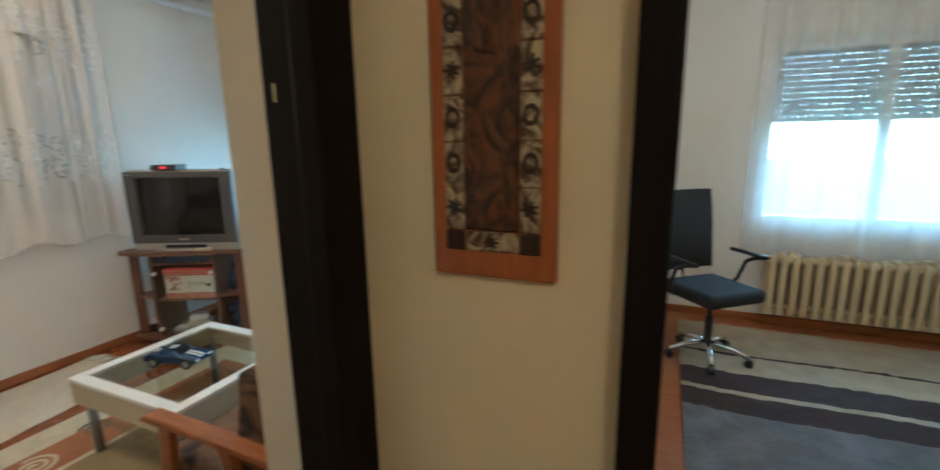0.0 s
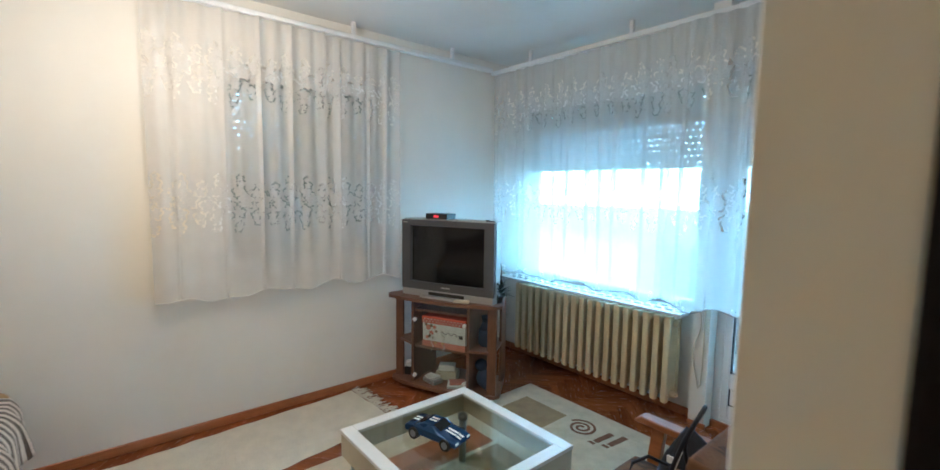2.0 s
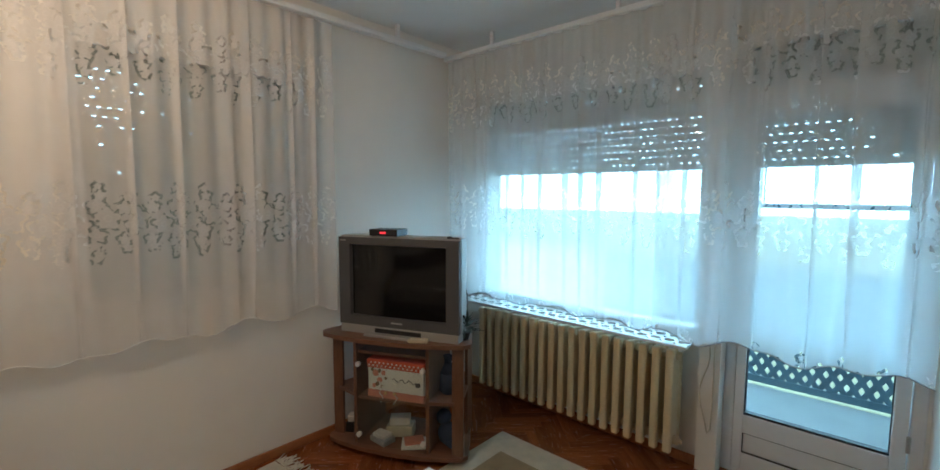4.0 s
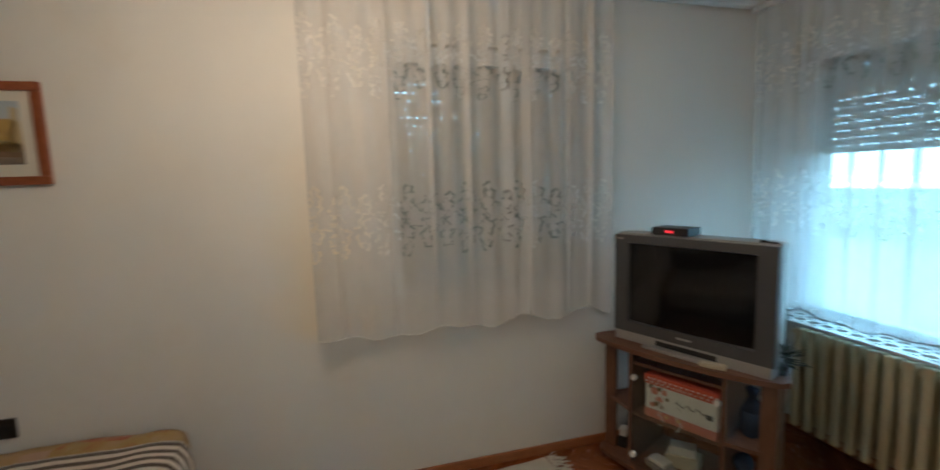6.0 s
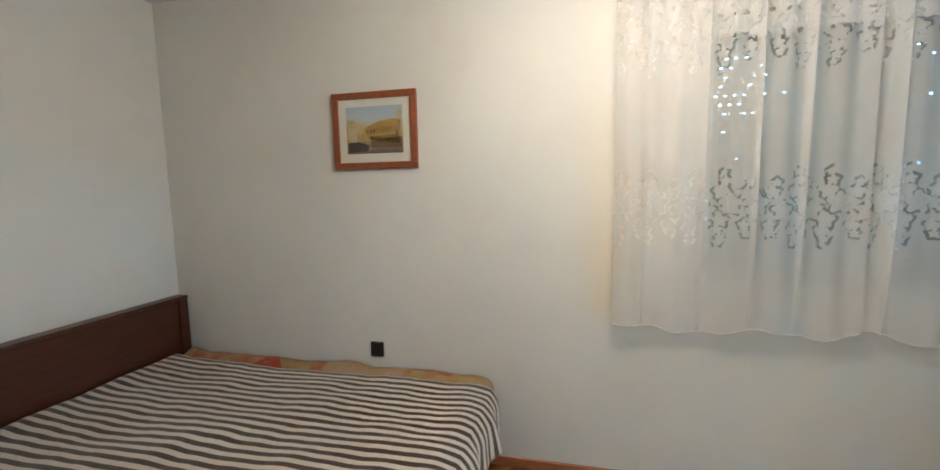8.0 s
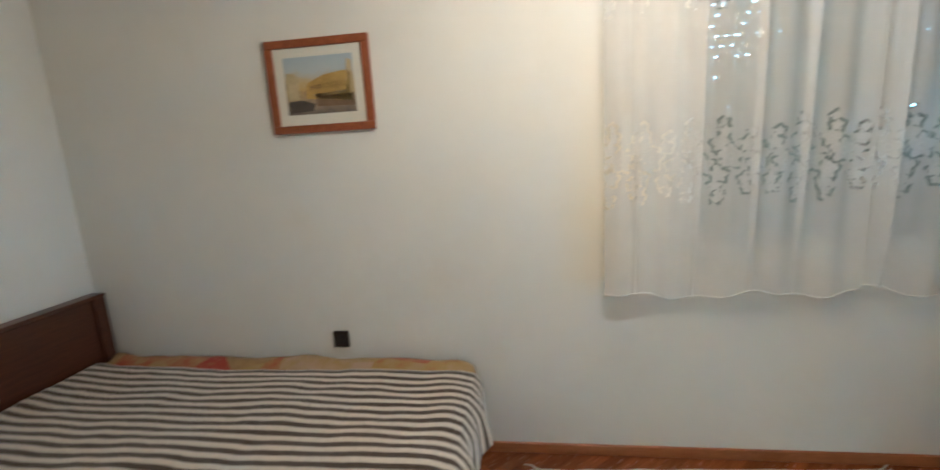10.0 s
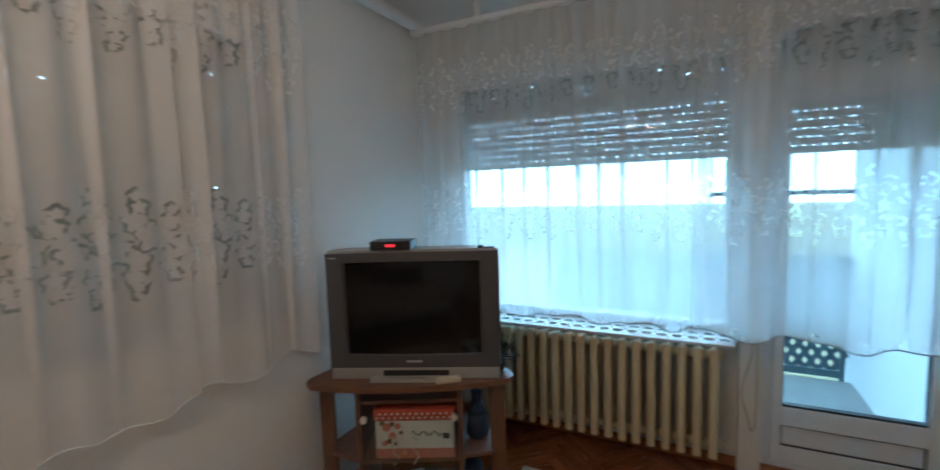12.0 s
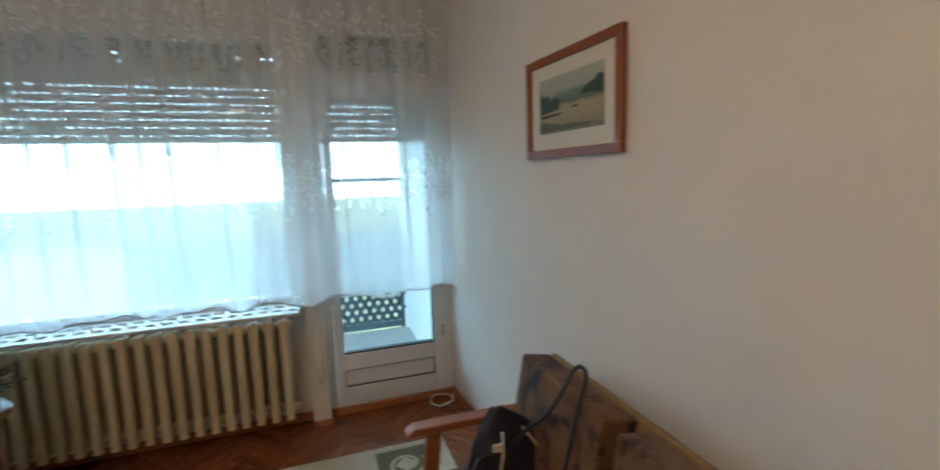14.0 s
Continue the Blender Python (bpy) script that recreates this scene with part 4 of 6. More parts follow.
ball(bm, (0.05, -0.02, 0.03), 0.03, 10, (1.6, 0.8, 0.9))
part("body", bm, M["denim"], it, "", True)

# wires behind the left shelf
px, py = stand_place(-0.31, 0.24)
bm = bm_new()
for k in range(4):
    tube(bm, [(px + 0.014 * k, py + 0.01 * k, 0.685), (px + 0.012 * k, py, 0.60 - 0.02 * k), (px + 0.03 + 0.014 * k, py + 0.02, 0.50 - 0.03 * k), (px + 0.05, py + 0.03, 0.372)], 0.0035, 6)
solid("power_cords", bm, M["black"], "black cords hanging behind the television stand", "cords", smooth=True)

# television
TV = thing("television", (0.530, -1.105, 0.714), "grey and silver cathode ray television, switched off", "television", turn=23)
z0 = 0.045
bm = bm_new()
prism(bm, [(-0.378, 0.022), (0.378, 0.022), (0.378, 0.11), (0.30, 0.16), (-0.30, 0.16), (-0.378, 0.11)], z0, z0 + 0.522)
bmesh.ops.bevel(bm, geom=bm.edges[:], offset=0.006, segments=2, affect="EDGES")
part("shell", bm, M["tv_silver"], TV, "silver plastic shell")
bm = bm_new()
ox, oz0, oz1 = 0.374, z0 + 0.006, z0 + 0.514
ix, iz0, iz1 = 0.300, z0 + 0.060, z0 + 0.476
ring = [((-ox, oz0), (-ix, iz0)), ((ox, oz0), (ix, iz0)), ((ox, oz1), (ix, iz1)), ((-ox, oz1), (-ix, iz1))]
vo = [bm.verts.new((a[0], 0.0, a[1])) for a, b in ring]
vb = [bm.verts.new((a[0], 0.02, a[1])) for a, b in ring]
vi = [bm.verts.new((b[0], -0.002, b[1])) for a, b in ring]
vd = [bm.verts.new((b[0] * 0.975, 0.02, (b[1] - z0 - 0.268) * 0.97 + z0 + 0.268)) for a, b in ring]
for k in range(4):
    q = (k + 1) % 4
    bm.faces.new((vo[k], vo[q], vi[q], vi[k]))
    bm.faces.new((vi[k], vi[q], vd[q], vd[k]))
    bm.faces.new((vb[k], vb[q], vo[q], vo[k]))
bmesh.ops.recalc_face_normals(bm, faces=bm.faces[:])
part("bezel", bm, M["tv_grey"], TV, "dark grey bezel")
bm = bm_new()
n_ = 12
grid = [[bm.verts.new((-0.295 + 0.590 * i / n_, 0.0185 - 0.012 * (1 - ((i / n_ * 2 - 1) ** 2)) * (1 - 0.4 * (j / n_ * 2 - 1) ** 2), z0 + 0.064 + 0.408 * j / n_)) for j in range(n_ + 1)] for i in range(n_ + 1)]
for i in range(n_):
    for j in range(n_):
        bm.faces.new((grid[i][j], grid[i + 1][j], grid[i + 1][j + 1], grid[i][j + 1]))
part("screen", bm, M["screen"], TV, "black glass screen", True)
bm = bm_new()
prism(bm, [(-0.29, 0.15), (0.29, 0.15), (0.24, 0.34), (0.17, 0.47), (-0.17, 0.47), (-0.24, 0.34)], z0 + 0.04, z0 + 0.46)
part("back_shell", bm, M["tv_back"], TV, "dark tapered back")
part("badge", box(bm_new(), (-0.035, -0.004, z0 + 0.030), (0.035, 0.0, z0 + 0.039), 0.001), M["tv_silver"], TV, "small silver badge")
part("badge", box(bm_new(), (-0.36, -0.003, z0 + 0.492), (-0.325, 0.0, z0 + 0.498)), M["tv_silver"], TV)
bm = bm_new()
box(bm, (-0.37, 0.0, 0.0), (0.37, 0.15, z0 + 0.006), 0.006, 2)
box(bm, (-0.19, -0.045, 0.0), (0.19, 0.01, 0.016), 0.004, 2)
part("foot", bm, M["tv_silver"], TV, "silver base with a step")
part("socket_strip", box(bm_new(), (-0.14, -0.004, 0.016), (0.15, 0.002, 0.04), 0.001), M["black"], TV, "black strip of sockets")
bm = bm_new()
rod(bm, (0.30, 0.05, z0 + 0.522), (0.30, 0.05, z0 + 0.532), 0.014)
box(bm, (0.315, 0.03, z0 + 0.522), (0.36, 0.045, z0 + 0.528), 0.002)
part("lead_stub", bm, M["black"], TV)

rx = pose(0.530, -1.105, 0, 0, 0, 23) @ Vector((-0.085, 0.07, 0))
stb = thing("set_top_box", (rx.x, rx.y, 0.714 + z0 + 0.522), "small black set-top box with a red display", "set-top box", turn=21)
part("case", box(bm_new(), (-0.09, -0.06, 0.003), (0.09, 0.06, 0.040), 0.003, 2), M["black"], stb)
part("display", box(bm_new(), (-0.02, -0.0615, 0.016), (0.02, -0.0595, 0.027)), M["led"], stb, "glowing red digits")
for x in (-0.075, 0.075):
    for y in (-0.045, 0.045):
        part("foot", rod(bm_new(), (x, y, 0), (x, y, 0.004), 0.008), M["tyre"], stb)

rx = pose(0.533, -1.165, 0, 0, 0, 27) @ Vector((0.17, 0.012, 0))
rem = thing("remote_control", (rx.x, rx.y, 0.714), "small cream remote control on the television stand", "remote control", turn=38)
part("case", box(bm_new(), (-0.055, -0.022, 0), (0.055, 0.022, 0.018), 0.006, 2), M["cream_board"], rem)
bm = bm_new()
for i in range(6):
    for j in range(3):
        box(bm, (-0.04 + 0.014 * i, -0.014 + 0.011 * j, 0.018), (-0.032 + 0.014 * i, -0.007 + 0.011 * j, 0.020))
part("buttons", bm, M["mount"], rem)

# little dark plant on the back corner of the stand
rx = pose(0.533, -1.165, 0, 0, 0, 27) @ Vector((0.392, 0.135, 0))
plant = thing("potted_plant", (rx.x, rx.y, 0.714), "small dark potted plant beside the television", "plant")
part("pot", rod(bm_new(), (0, 0, 0), (0, 0, 0.045), 0.03, 0.04, 14), M["black"], plant)
rng = random.Random(4)
bm = bm_new()
for k in range(130):
    a, up = rng.uniform(0, 6.28), rng.uniform(-0.2, 1.1)
    d = Vector((math.cos(a) * math.cos(up), math.sin(a) * math.cos(up), math.sin(up)))
    c = Vector((0, 0, 0.06)) + d * rng.uniform(0.02, 0.095)
    s = d.cross(Vector((0, 0, 1))).normalized() * 0.009
    v = [bm.verts.new(c - d * 0.020), bm.verts.new(c + s + Vector((0, 0, 0.003))), bm.verts.new(c + d * 0.028), bm.verts.new(c - s + Vector((0, 0, 0.003)))]
    bm.faces.new(v)
part("leaves", bm, M["leaf"], plant)
part("stem", tube(bm_new(), [(0.0, 0.0, 0.04), (0.01, 0.02, 0.14), (0.0, 0.03, 0.24), (-0.03, 0.035, 0.33)], 0.003, 6), M["leaf"], plant, "thin bare stem")

# ---------------------------------------------------------------- coffee table and toy car
TX0, TX1, TY0, TY1, TZ = 1.20, 1.945, -2.20, -1.47, 0.405
tab = thing("coffee_table", ((TX0 + TX1) / 2, (TY0 + TY1) / 2, 0), "square coffee table with white rim, glass top and cream sides", "coffee table")
hx, hy = (TX1 - TX0) / 2, (TY1 - TY0) / 2
rim = 0.058
for a, b in (((-hx, -hy, TZ - 0.018), (hx, -hy + rim, TZ)), ((-hx, hy - rim, TZ - 0.018), (hx, hy, TZ)), ((-hx, -hy + rim, TZ - 0.018), (-hx + rim, hy - rim, TZ)), ((hx - rim, -hy + rim, TZ - 0.018), (hx, hy - rim, TZ))):
    part("rim", box(bm_new(), a, b, 0.0015), M["white"], tab, "white lacquered rim")
tg = part("glass_top", box(bm_new(), (-hx + rim, -hy + rim, TZ - 0.010), (hx - rim, hy - rim, TZ - 0.004)), M["top_glass"], tab, "clear glass top")
tg.visible_shadow = False
for a, b in (((-hx + 0.004, -hy + 0.004, TZ - 0.125), (hx - 0.004, -hy + 0.022, TZ - 0.018)), ((-hx + 0.004, hy - 0.022, TZ - 0.125), (hx - 0.004, hy - 0.004, TZ - 0.018)),
             ((-hx + 0.004, -hy + 0.022, TZ - 0.125), (-hx + 0.022, hy - 0.022, TZ - 0.018)), ((hx - 0.022, -hy + 0.022, TZ - 0.125), (hx - 0.004, hy - 0.022, TZ - 0.018))):
    part("apron", box(bm_new(), a, b, 0.001), M["cream_board"], tab, "cream board side")
for sx in (-1, 1):
    for sy in (-1, 1):
        bm = bm_new()
        rod(bm, (sx * (hx - 0.05), sy * (hy - 0.05), 0), (sx * (hx - 0.05), sy * (hy - 0.05), TZ - 0.125), 0.02, None, 14)
        rod(bm, (sx * (hx - 0.05), sy * (hy - 0.05), TZ - 0.15), (sx * (hx - 0.05), sy * (hy - 0.05), TZ - 0.122), 0.026, None, 14)
        part("leg", bm, M["steel"], tab, "grey metal leg", True)
part("lower_shelf", box(bm_new(), (-hx + 0.1, -hy + 0.06, 0.15), (hx - 0.06, hy - 0.06, 0.162), 0.003), M["top_glass"], tab, "low glass shelf")

car = thing("toy_car", (1.53, -1.895, TZ - 0.004), "dark blue toy sports car with white stripes", "toy car", turn=16)
car.scale = (0.84, 0.84, 0.84)
bm = bm_new()
prof = [(-0.165, 0.028), (-0.168, 0.058), (-0.15, 0.070), (-0.105, 0.074), (-0.05, 0.098), (0.01, 0.099), (0.062, 0.072), (0.13, 0.062), (0.162, 0.050), (0.166, 0.028)]
sides = []
for y, k in ((-0.068, 0.94), (-0.06, 1.0), (0.06, 1.0), (0.068, 0.94)):
    sides.append([bm.verts.new((x, y * (0.80 if z > 0.08 else 1.0), 0.02 + (z - 0.02) * k)) for x, z in prof])
for a, b in zip(sides, sides[1:]):
    for i in range(len(prof) - 1):
        bm.faces.new((a[i], a[i + 1], b[i + 1], b[i]))
    bm.faces.new((a[-1], a[0], b[0], b[-1]))
bm.faces.new(sides[0])
bm.faces.new(sides[-1][::-1])
bmesh.ops.recalc_face_normals(bm, faces=bm.faces[:])
bmesh.ops.bevel(bm, geom=bm.edges[:], offset=0.003, segments=1, affect="EDGES")
body = part("body", bm, M["blue"], car)
for x in (-0.10, 0.105):
    for y in (-0.066, 0.066):
        w = part("wheel", rod(bm_new(), (x, y - 0.012, 0.031), (x, y + 0.012, 0.031), 0.031, None, 20), M["tyre"], car, "black tyre")
        part("rim", rod(bm_new(), (x, y + (0.0125 if y > 0 else -0.0125), 0.031), (x, y + (0.0135 if y > 0 else -0.0135), 0.031), 0.019, None, 12), M["steel"], w)
for y in (-0.012, 0.012):
    for (xa, za), (xb, zb) in (((-0.15, 0.0712), (-0.108, 0.0753)), ((-0.04, 0.0995), (0.008, 0.1005)), ((0.066, 0.0724), (0.13, 0.0634)), ((0.132, 0.0625), (0.16, 0.053))):
        bm = bm_new()
        v = [bm.verts.new(p) for p in ((xa, y - 0.007, za + 0.0015), (xb, y - 0.007, zb + 0.0015), (xb, y + 0.007, zb + 0.0015), (xa, y + 0.007, za + 0.0015))]
        bm.faces.new(v)
        part("stripe", bm, M["paper"], car, "white racing stripe")
bm = bm_new()
for (xa, za), (xb, zb), hw in (((0.013, 0.0985), (0.058, 0.0755), 0.045), ((-0.10, 0.078), (-0.054, 0.0982), 0.043)):
    v = [bm.verts.new(p) for p in ((xa, -hw, za + 0.001), (xb, -hw, zb + 0.001), (xb, hw, zb + 0.001), (xa, hw, za + 0.001))]
    bm.faces.new(v)
part("windscreen", bm, M["screen"], car, "dark windscreens")
for y in (-0.05, 0.05):
    part("headlight", box(bm_new(), (0.160, y - 0.012, 0.040), (0.167, y + 0.012, 0.050), 0.002), M["paper"], car)

# ---------------------------------------------------------------- rugs
rug = thing("patterned_rug", (0, 0, 0), "cream woven rug with tan blocks, terracotta bands and spirals", "rug")
RX0, RX1, RY0, RY1 = 0.79, 2.50, -3.05, -0.47
part("woven_body", box(bm_new(), (RX0, RY0, 0.001), (RX1, RY1, 0.011), 0.003), M["rug_cream"], rug)


def inlay(nm, bm, mat, lab=""):
    return part(nm, bm, M[mat], rug, lab)


def spiral(cx, cy, r, turns, start=0.0, width=0.016, z=0.0135):
    pts = []
    steps = int(26 * turns)
    for k in range(steps + 1):
        a = start + 2 * math.pi * turns * k / steps
        q = r * (0.12 + 0.88 * k / steps)
        pts.append((cx + q * math.cos(a), cy + q * math.sin(a)))
    return ribbon(bm_new(), pts, width, 0.0102, z)


inlay("tan_field", prism(bm_new(), [(1.24, -2.75), (2.20, -2.75), (2.20, -1.25), (1.24, -1.25)], 0.0102, 0.0120), "rug_tan", "tan middle field")
inlay("rust_band", prism(bm_new(), [(0.98, -2.46), (1.21, -2.46), (1.21, -1.25), (0.98, -1.25)], 0.0102, 0.0122), "rug_rust", "terracotta side band")
inlay("tan_block", prism(bm_new(), [(0.93, -1.06), (1.29, -1.06), (1.29, -0.66), (0.93, -0.66)], 0.0102, 0.0121), "rug_tan", "tan block")
inlay("rust_band", prism(bm_new(), [(2.22, -2.46), (2.42, -2.46), (2.42, -1.3), (2.22, -1.3)], 0.0102, 0.0122), "rug_rust")
inlay("spiral", spiral(1.445, -0.71, 0.095, 2.3, 1.0), "rug_brown", "brown spiral")
inlay("spiral", spiral(1.10, -2.34, 0.085, 2.2, 2.0, 0.018, 0.015), "rug_cream", "cream spiral on the band")
inlay("spiral", spiral(1.02, -2.05, 0.07, 2.0, 4.0, 0.014, 0.015), "rug_green", "olive spiral")
for x, y in ((1.60, -0.70), (1.675, -0.67)):
    inlay("short_bar", prism(bm_new(), [(x - 0.022, y - 0.08), (x + 0.014, y - 0.08), (x + 0.03, y + 0.07), (x - 0.006, y + 0.07)], 0.0102, 0.0128), "rug_brown")
    inlay("short_bar", prism(bm_new(), [(x - 0.035, y - 0.115), (x + 0.006, y - 0.115), (x + 0.008, y - 0.095), (x - 0.03, y - 0.095)], 0.0102, 0.0128), "rug_brown")
for cx, cy, s in ((1.12, -2.59, 0.085), (1.02, -2.80, 0.07), (2.27, -0.66, 0.14)):
    inlay("square", prism(bm_new(), [(cx - s, cy - s), (cx + s, cy - s), (cx + s, cy + s), (cx - s, cy + s)], 0.0102, 0.0125), "rug_green", "olive square")
    k = s * 0.42
    inlay("square_heart", prism(bm_new(), [(cx - k, cy), (cx, cy - k), (cx + k, cy), (cx, cy + k)], 0.0102, 0.0150), "rug_cream")
inlay("spiral", spiral(2.27, -0.66, 0.10, 2.0, 0.4, 0.014, 0.0158), "rug_cream")

runner = thing("wool_runner", (0, 0, 0), "shaggy white wool runner with fringed ends", "rug")
qa, qb, qc, qd = Vector((0.045, -1.60, 0)), Vector((0.60, -1.565, 0)), Vector((0.80, -2.98, 0)), Vector((0.13, -3.07, 0))
bm = bm_new()
nu, nv = 40, 110
rows_ = []
for j in range(nv + 1):
    row = []
    for i in range(nu + 1):
        fu, fv = i / nu, j / nv
        p = (qa.lerp(qb, fu)).lerp(qd.lerp(qc, fu), fv)
        edge = min(fu, 1 - fu, fv, 1 - fv)
        wob = Vector((noise.noise((p.x * 9, p.y * 9, 3)), noise.noise((p.x * 9, p.y * 9, 7)), 0)) * 0.006
        zz = 0.003 + min(1, edge * 14) * 0.012 + 0.007 * noise.noise((p.x * 40, p.y * 40, 0)) * min(1, edge * 10) + 0.004 * noise.noise((p.x * 9, p.y * 9, 0))
        row.append(bm.verts.new((p.x + wob.x, p.y + wob.y, max(0.002, zz))))
    rows_.append(row)
for j in range(nv):
    for i in range(nu):
        bm.faces.new((rows_[j][i], rows_[j + 1][i], rows_[j + 1][i + 1], rows_[j][i + 1]))
part("wool_body", bm, M["shag"], runner, "", True)
rng = random.Random(11)
for a, b, out in ((qa, qb, Vector((-0.02, 0.085, 0))), (qd, qc, Vector((-0.01, -0.095, 0)))):
    bm = bm_new()
    for k in range(85):
        f = (k + rng.random()) / 85
        p = a.lerp(b, f)
        end = p + out * rng.uniform(0.6, 1.1) + Vector((rng.uniform(-0.05, 0.05), rng.uniform(-0.02, 0.02), 0))
        mid = p.lerp(end, 0.5) + Vector((rng.uniform(-0.015, 0.015), 0, 0.006))
        tube(bm, [(*p.xy, 0.008), (*mid.xy, 0.009), (*end.xy, 0.004)], 0.0035, 4)
    part("fringe", bm, M["shag"], runner, "knotted white fringe")

# ---------------------------------------------------------------- sofa by the east wall
sofa = thing("sofa", (2.46, -1.88, 0), "retro two-seat sofa, orange wooden arms, brown patchwork plush cushions", "sofa")


def plank_between(a, b, wide, thick, axis="y"):
    """A board from a to b; wide across, thick upwards."""
    a, b = Vector(a), Vector(b)
    d = b - a
    bm = bm_new()
    box(bm, (-wide / 2, -thick / 2, 0), (wide / 2, thick / 2, d.length), 0.005, 2)
    turn = d.to_track_quat("Z", axis.upper()).to_matrix().to_4x4()
    bmesh.ops.transform(bm, matrix=Matrix.Translation(a) @ turn, verts=bm.verts[:])
    return bm


for y in (-0.535, 0.535):
    bm = bm_new()
    prism(bm, [(-0.295, 0.575), (-0.295, 0.585), (-0.27, 0.603), (0.05, 0.600), (0.28, 0.588), (0.28, 0.562), (0.05, 0.572), (-0.27, 0.575)], y - 0.028, y + 0.028, 1)
    bmesh.ops.bevel(bm, geom=bm.edges[:], offset=0.004, segments=1, affect="EDGES")
    part("armrest", bm, M["arm_wood"], sofa, "orange varnished armrest")
    part("front_leg", plank_between((-0.26, y, 0), (-0.20, y, 0.575), 0.032, 0.05), M["arm_wood"], sofa)
    part("back_leg", plank_between((0.22, y, 0), (0.06, y, 0.575), 0.032, 0.045), M["arm_wood"], sofa)
for a, b in (((-0.24, -0.51, 0.27), (-0.205, 0.51, 0.33)), ((0.12, -0.51, 0.25), (0.15, 0.51, 0.31)), ((0.245, -0.46, 0.60), (0.265, 0.46, 0.65))):
    part("rail", box(bm_new(), a, b, 0.004, 2), M["arm_wood"], sofa)
for y in (-0.27, 0.27):
    bm = bm_new()
    box(bm, (-0.29, y - 0.245, 0.325), (0.20, y + 0.245, 0.435), 0.02, 3)
    part("seat_cushion", bm, M["sofa_cloth"], sofa, "", True)
    bm = bm_new()
    box(bm, (-0.055, y - 0.245, 0.0), (0.055, y + 0.240, 0.43), 0.014, 3)
    bmesh.ops.transform(bm, matrix=pose(0.105, 0, 0.375, 0, 10, 0), verts=bm.verts[:])
    part("back_cushion", bm, M["sofa_cloth"], sofa, "", True)
bm = bm_new()
box(bm, (0.0, -0.515, 0.0), (0.025, 0.515, 0.43), 0.008, 2)
bmesh.ops.transform(bm, matrix=pose(0.168, 0, 0.365, 0, 10, 0), verts=bm.verts[:])
part("back_panel", bm, M["sofa_edge"], sofa, "tan plush back")

bag = thing("handbag", (2.51, -1.49, 0.437), "slouching dark navy leather handbag with a tall strap on the sofa", "handbag")
bm = bm_new()
ring = []
for z, hx_, hy_, sh in ((0.0, 0.15, 0.070, 0.0), (0.012, 0.17, 0.085, 0.0), (0.06, 0.175, 0.088, -0.005), (0.12, 0.150, 0.074, -0.015), (0.17, 0.118, 0.056, -0.030), (0.215, 0.080, 0.038, -0.050), (0.255, 0.045, 0.022, -0.068), (0.285, 0.016, 0.010, -0.078)):
    k = z / 0.285
    ring.append([bm.verts.new((sh + hx_ * math.cos(a) * (1 + 0.10 * k * math.sin(5 * a + 9 * k)), hy_ * math.sin(a) * (1 + 0.22 * k * math.sin(4 * a + 2 + 6 * k)), z + 0.012 * k * math.sin(3 * a + 1))) for a in [2 * math.pi * i / 28 for i in range(28)]])
for a, b in zip(ring, ring[1:]):
    for i in range(28):
        bm.faces.new((a[i], a[(i + 1) % 28], b[(i + 1) % 28], b[i]))
bm.faces.new(ring[0][::-1])
bm.faces.new(ring[-1])
bmesh.ops.scale(bm, vec=(1, 1, 0.88), verts=bm.verts[:])
part("body", bm, M["bag"], bag, "", True)
part("piping", tube(bm_new(), [(-0.005, -0.045, 0.20), (0.03, -0.066, 0.15), (0.07, -0.080, 0.09), (0.10, -0.084, 0.04)], 0.005, 6), M["ochre_pale"], bag, "cream diagonal piping", True)
part("piping", tube(bm_new(), [(-0.075, -0.052, 0.20), (-0.085, -0.078, 0.14), (-0.10, -0.086, 0.08)], 0.004, 6), M["mount"], bag, "pale seam", True)
part("tag", box(bm_new(), (-0.115, -0.075, 0.15), (-0.085, -0.066, 0.175), 0.002), M["paper"], bag, "small white tag")
loop_ = [Vector(p) for p in ((-0.05, -0.05, 0.14), (-0.03, -0.13, 0.24), (0.0, -0.205, 0.32), (0.035, -0.235, 0.40), (0.060, -0.245, 0.455), (0.072, -0.265, 0.475), (0.070, -0.295, 0.455), (0.035, -0.305, 0.363), (-0.02, -0.305, 0.163), (-0.05, -0.23, 0.02))]
fine_ = []
for k in range(len(loop_) - 1):
    p0, p1, p2, p3 = loop_[max(k - 1, 0)], loop_[k], loop_[k + 1], loop_[min(k + 2, len(loop_) - 1)]
    for m in range(5):
        f = m / 5
        fine_.append(0.5 * (2 * p1 + (p2 - p0) * f + (2 * p0 - 5 * p1 + 4 * p2 - p3) * f ** 2 + (3 * p1 - p0 - 3 * p2 + p3) * f ** 3))
part("strap", tube(bm_new(), fine_ + [loop_[-1]], 0.0065, 7), M["bag"], bag, "black leather strap", True)
part("strap", tube(bm_new(), [(-0.12, -0.04, 0.12), (-0.17, -0.09, 0.15), (-0.21, -0.12, 0.12), (-0.225, -0.13, 0.06), (-0.20, -0.12, 0.01)], 0.006, 7), M["bag"], bag, "thin black strap", True)

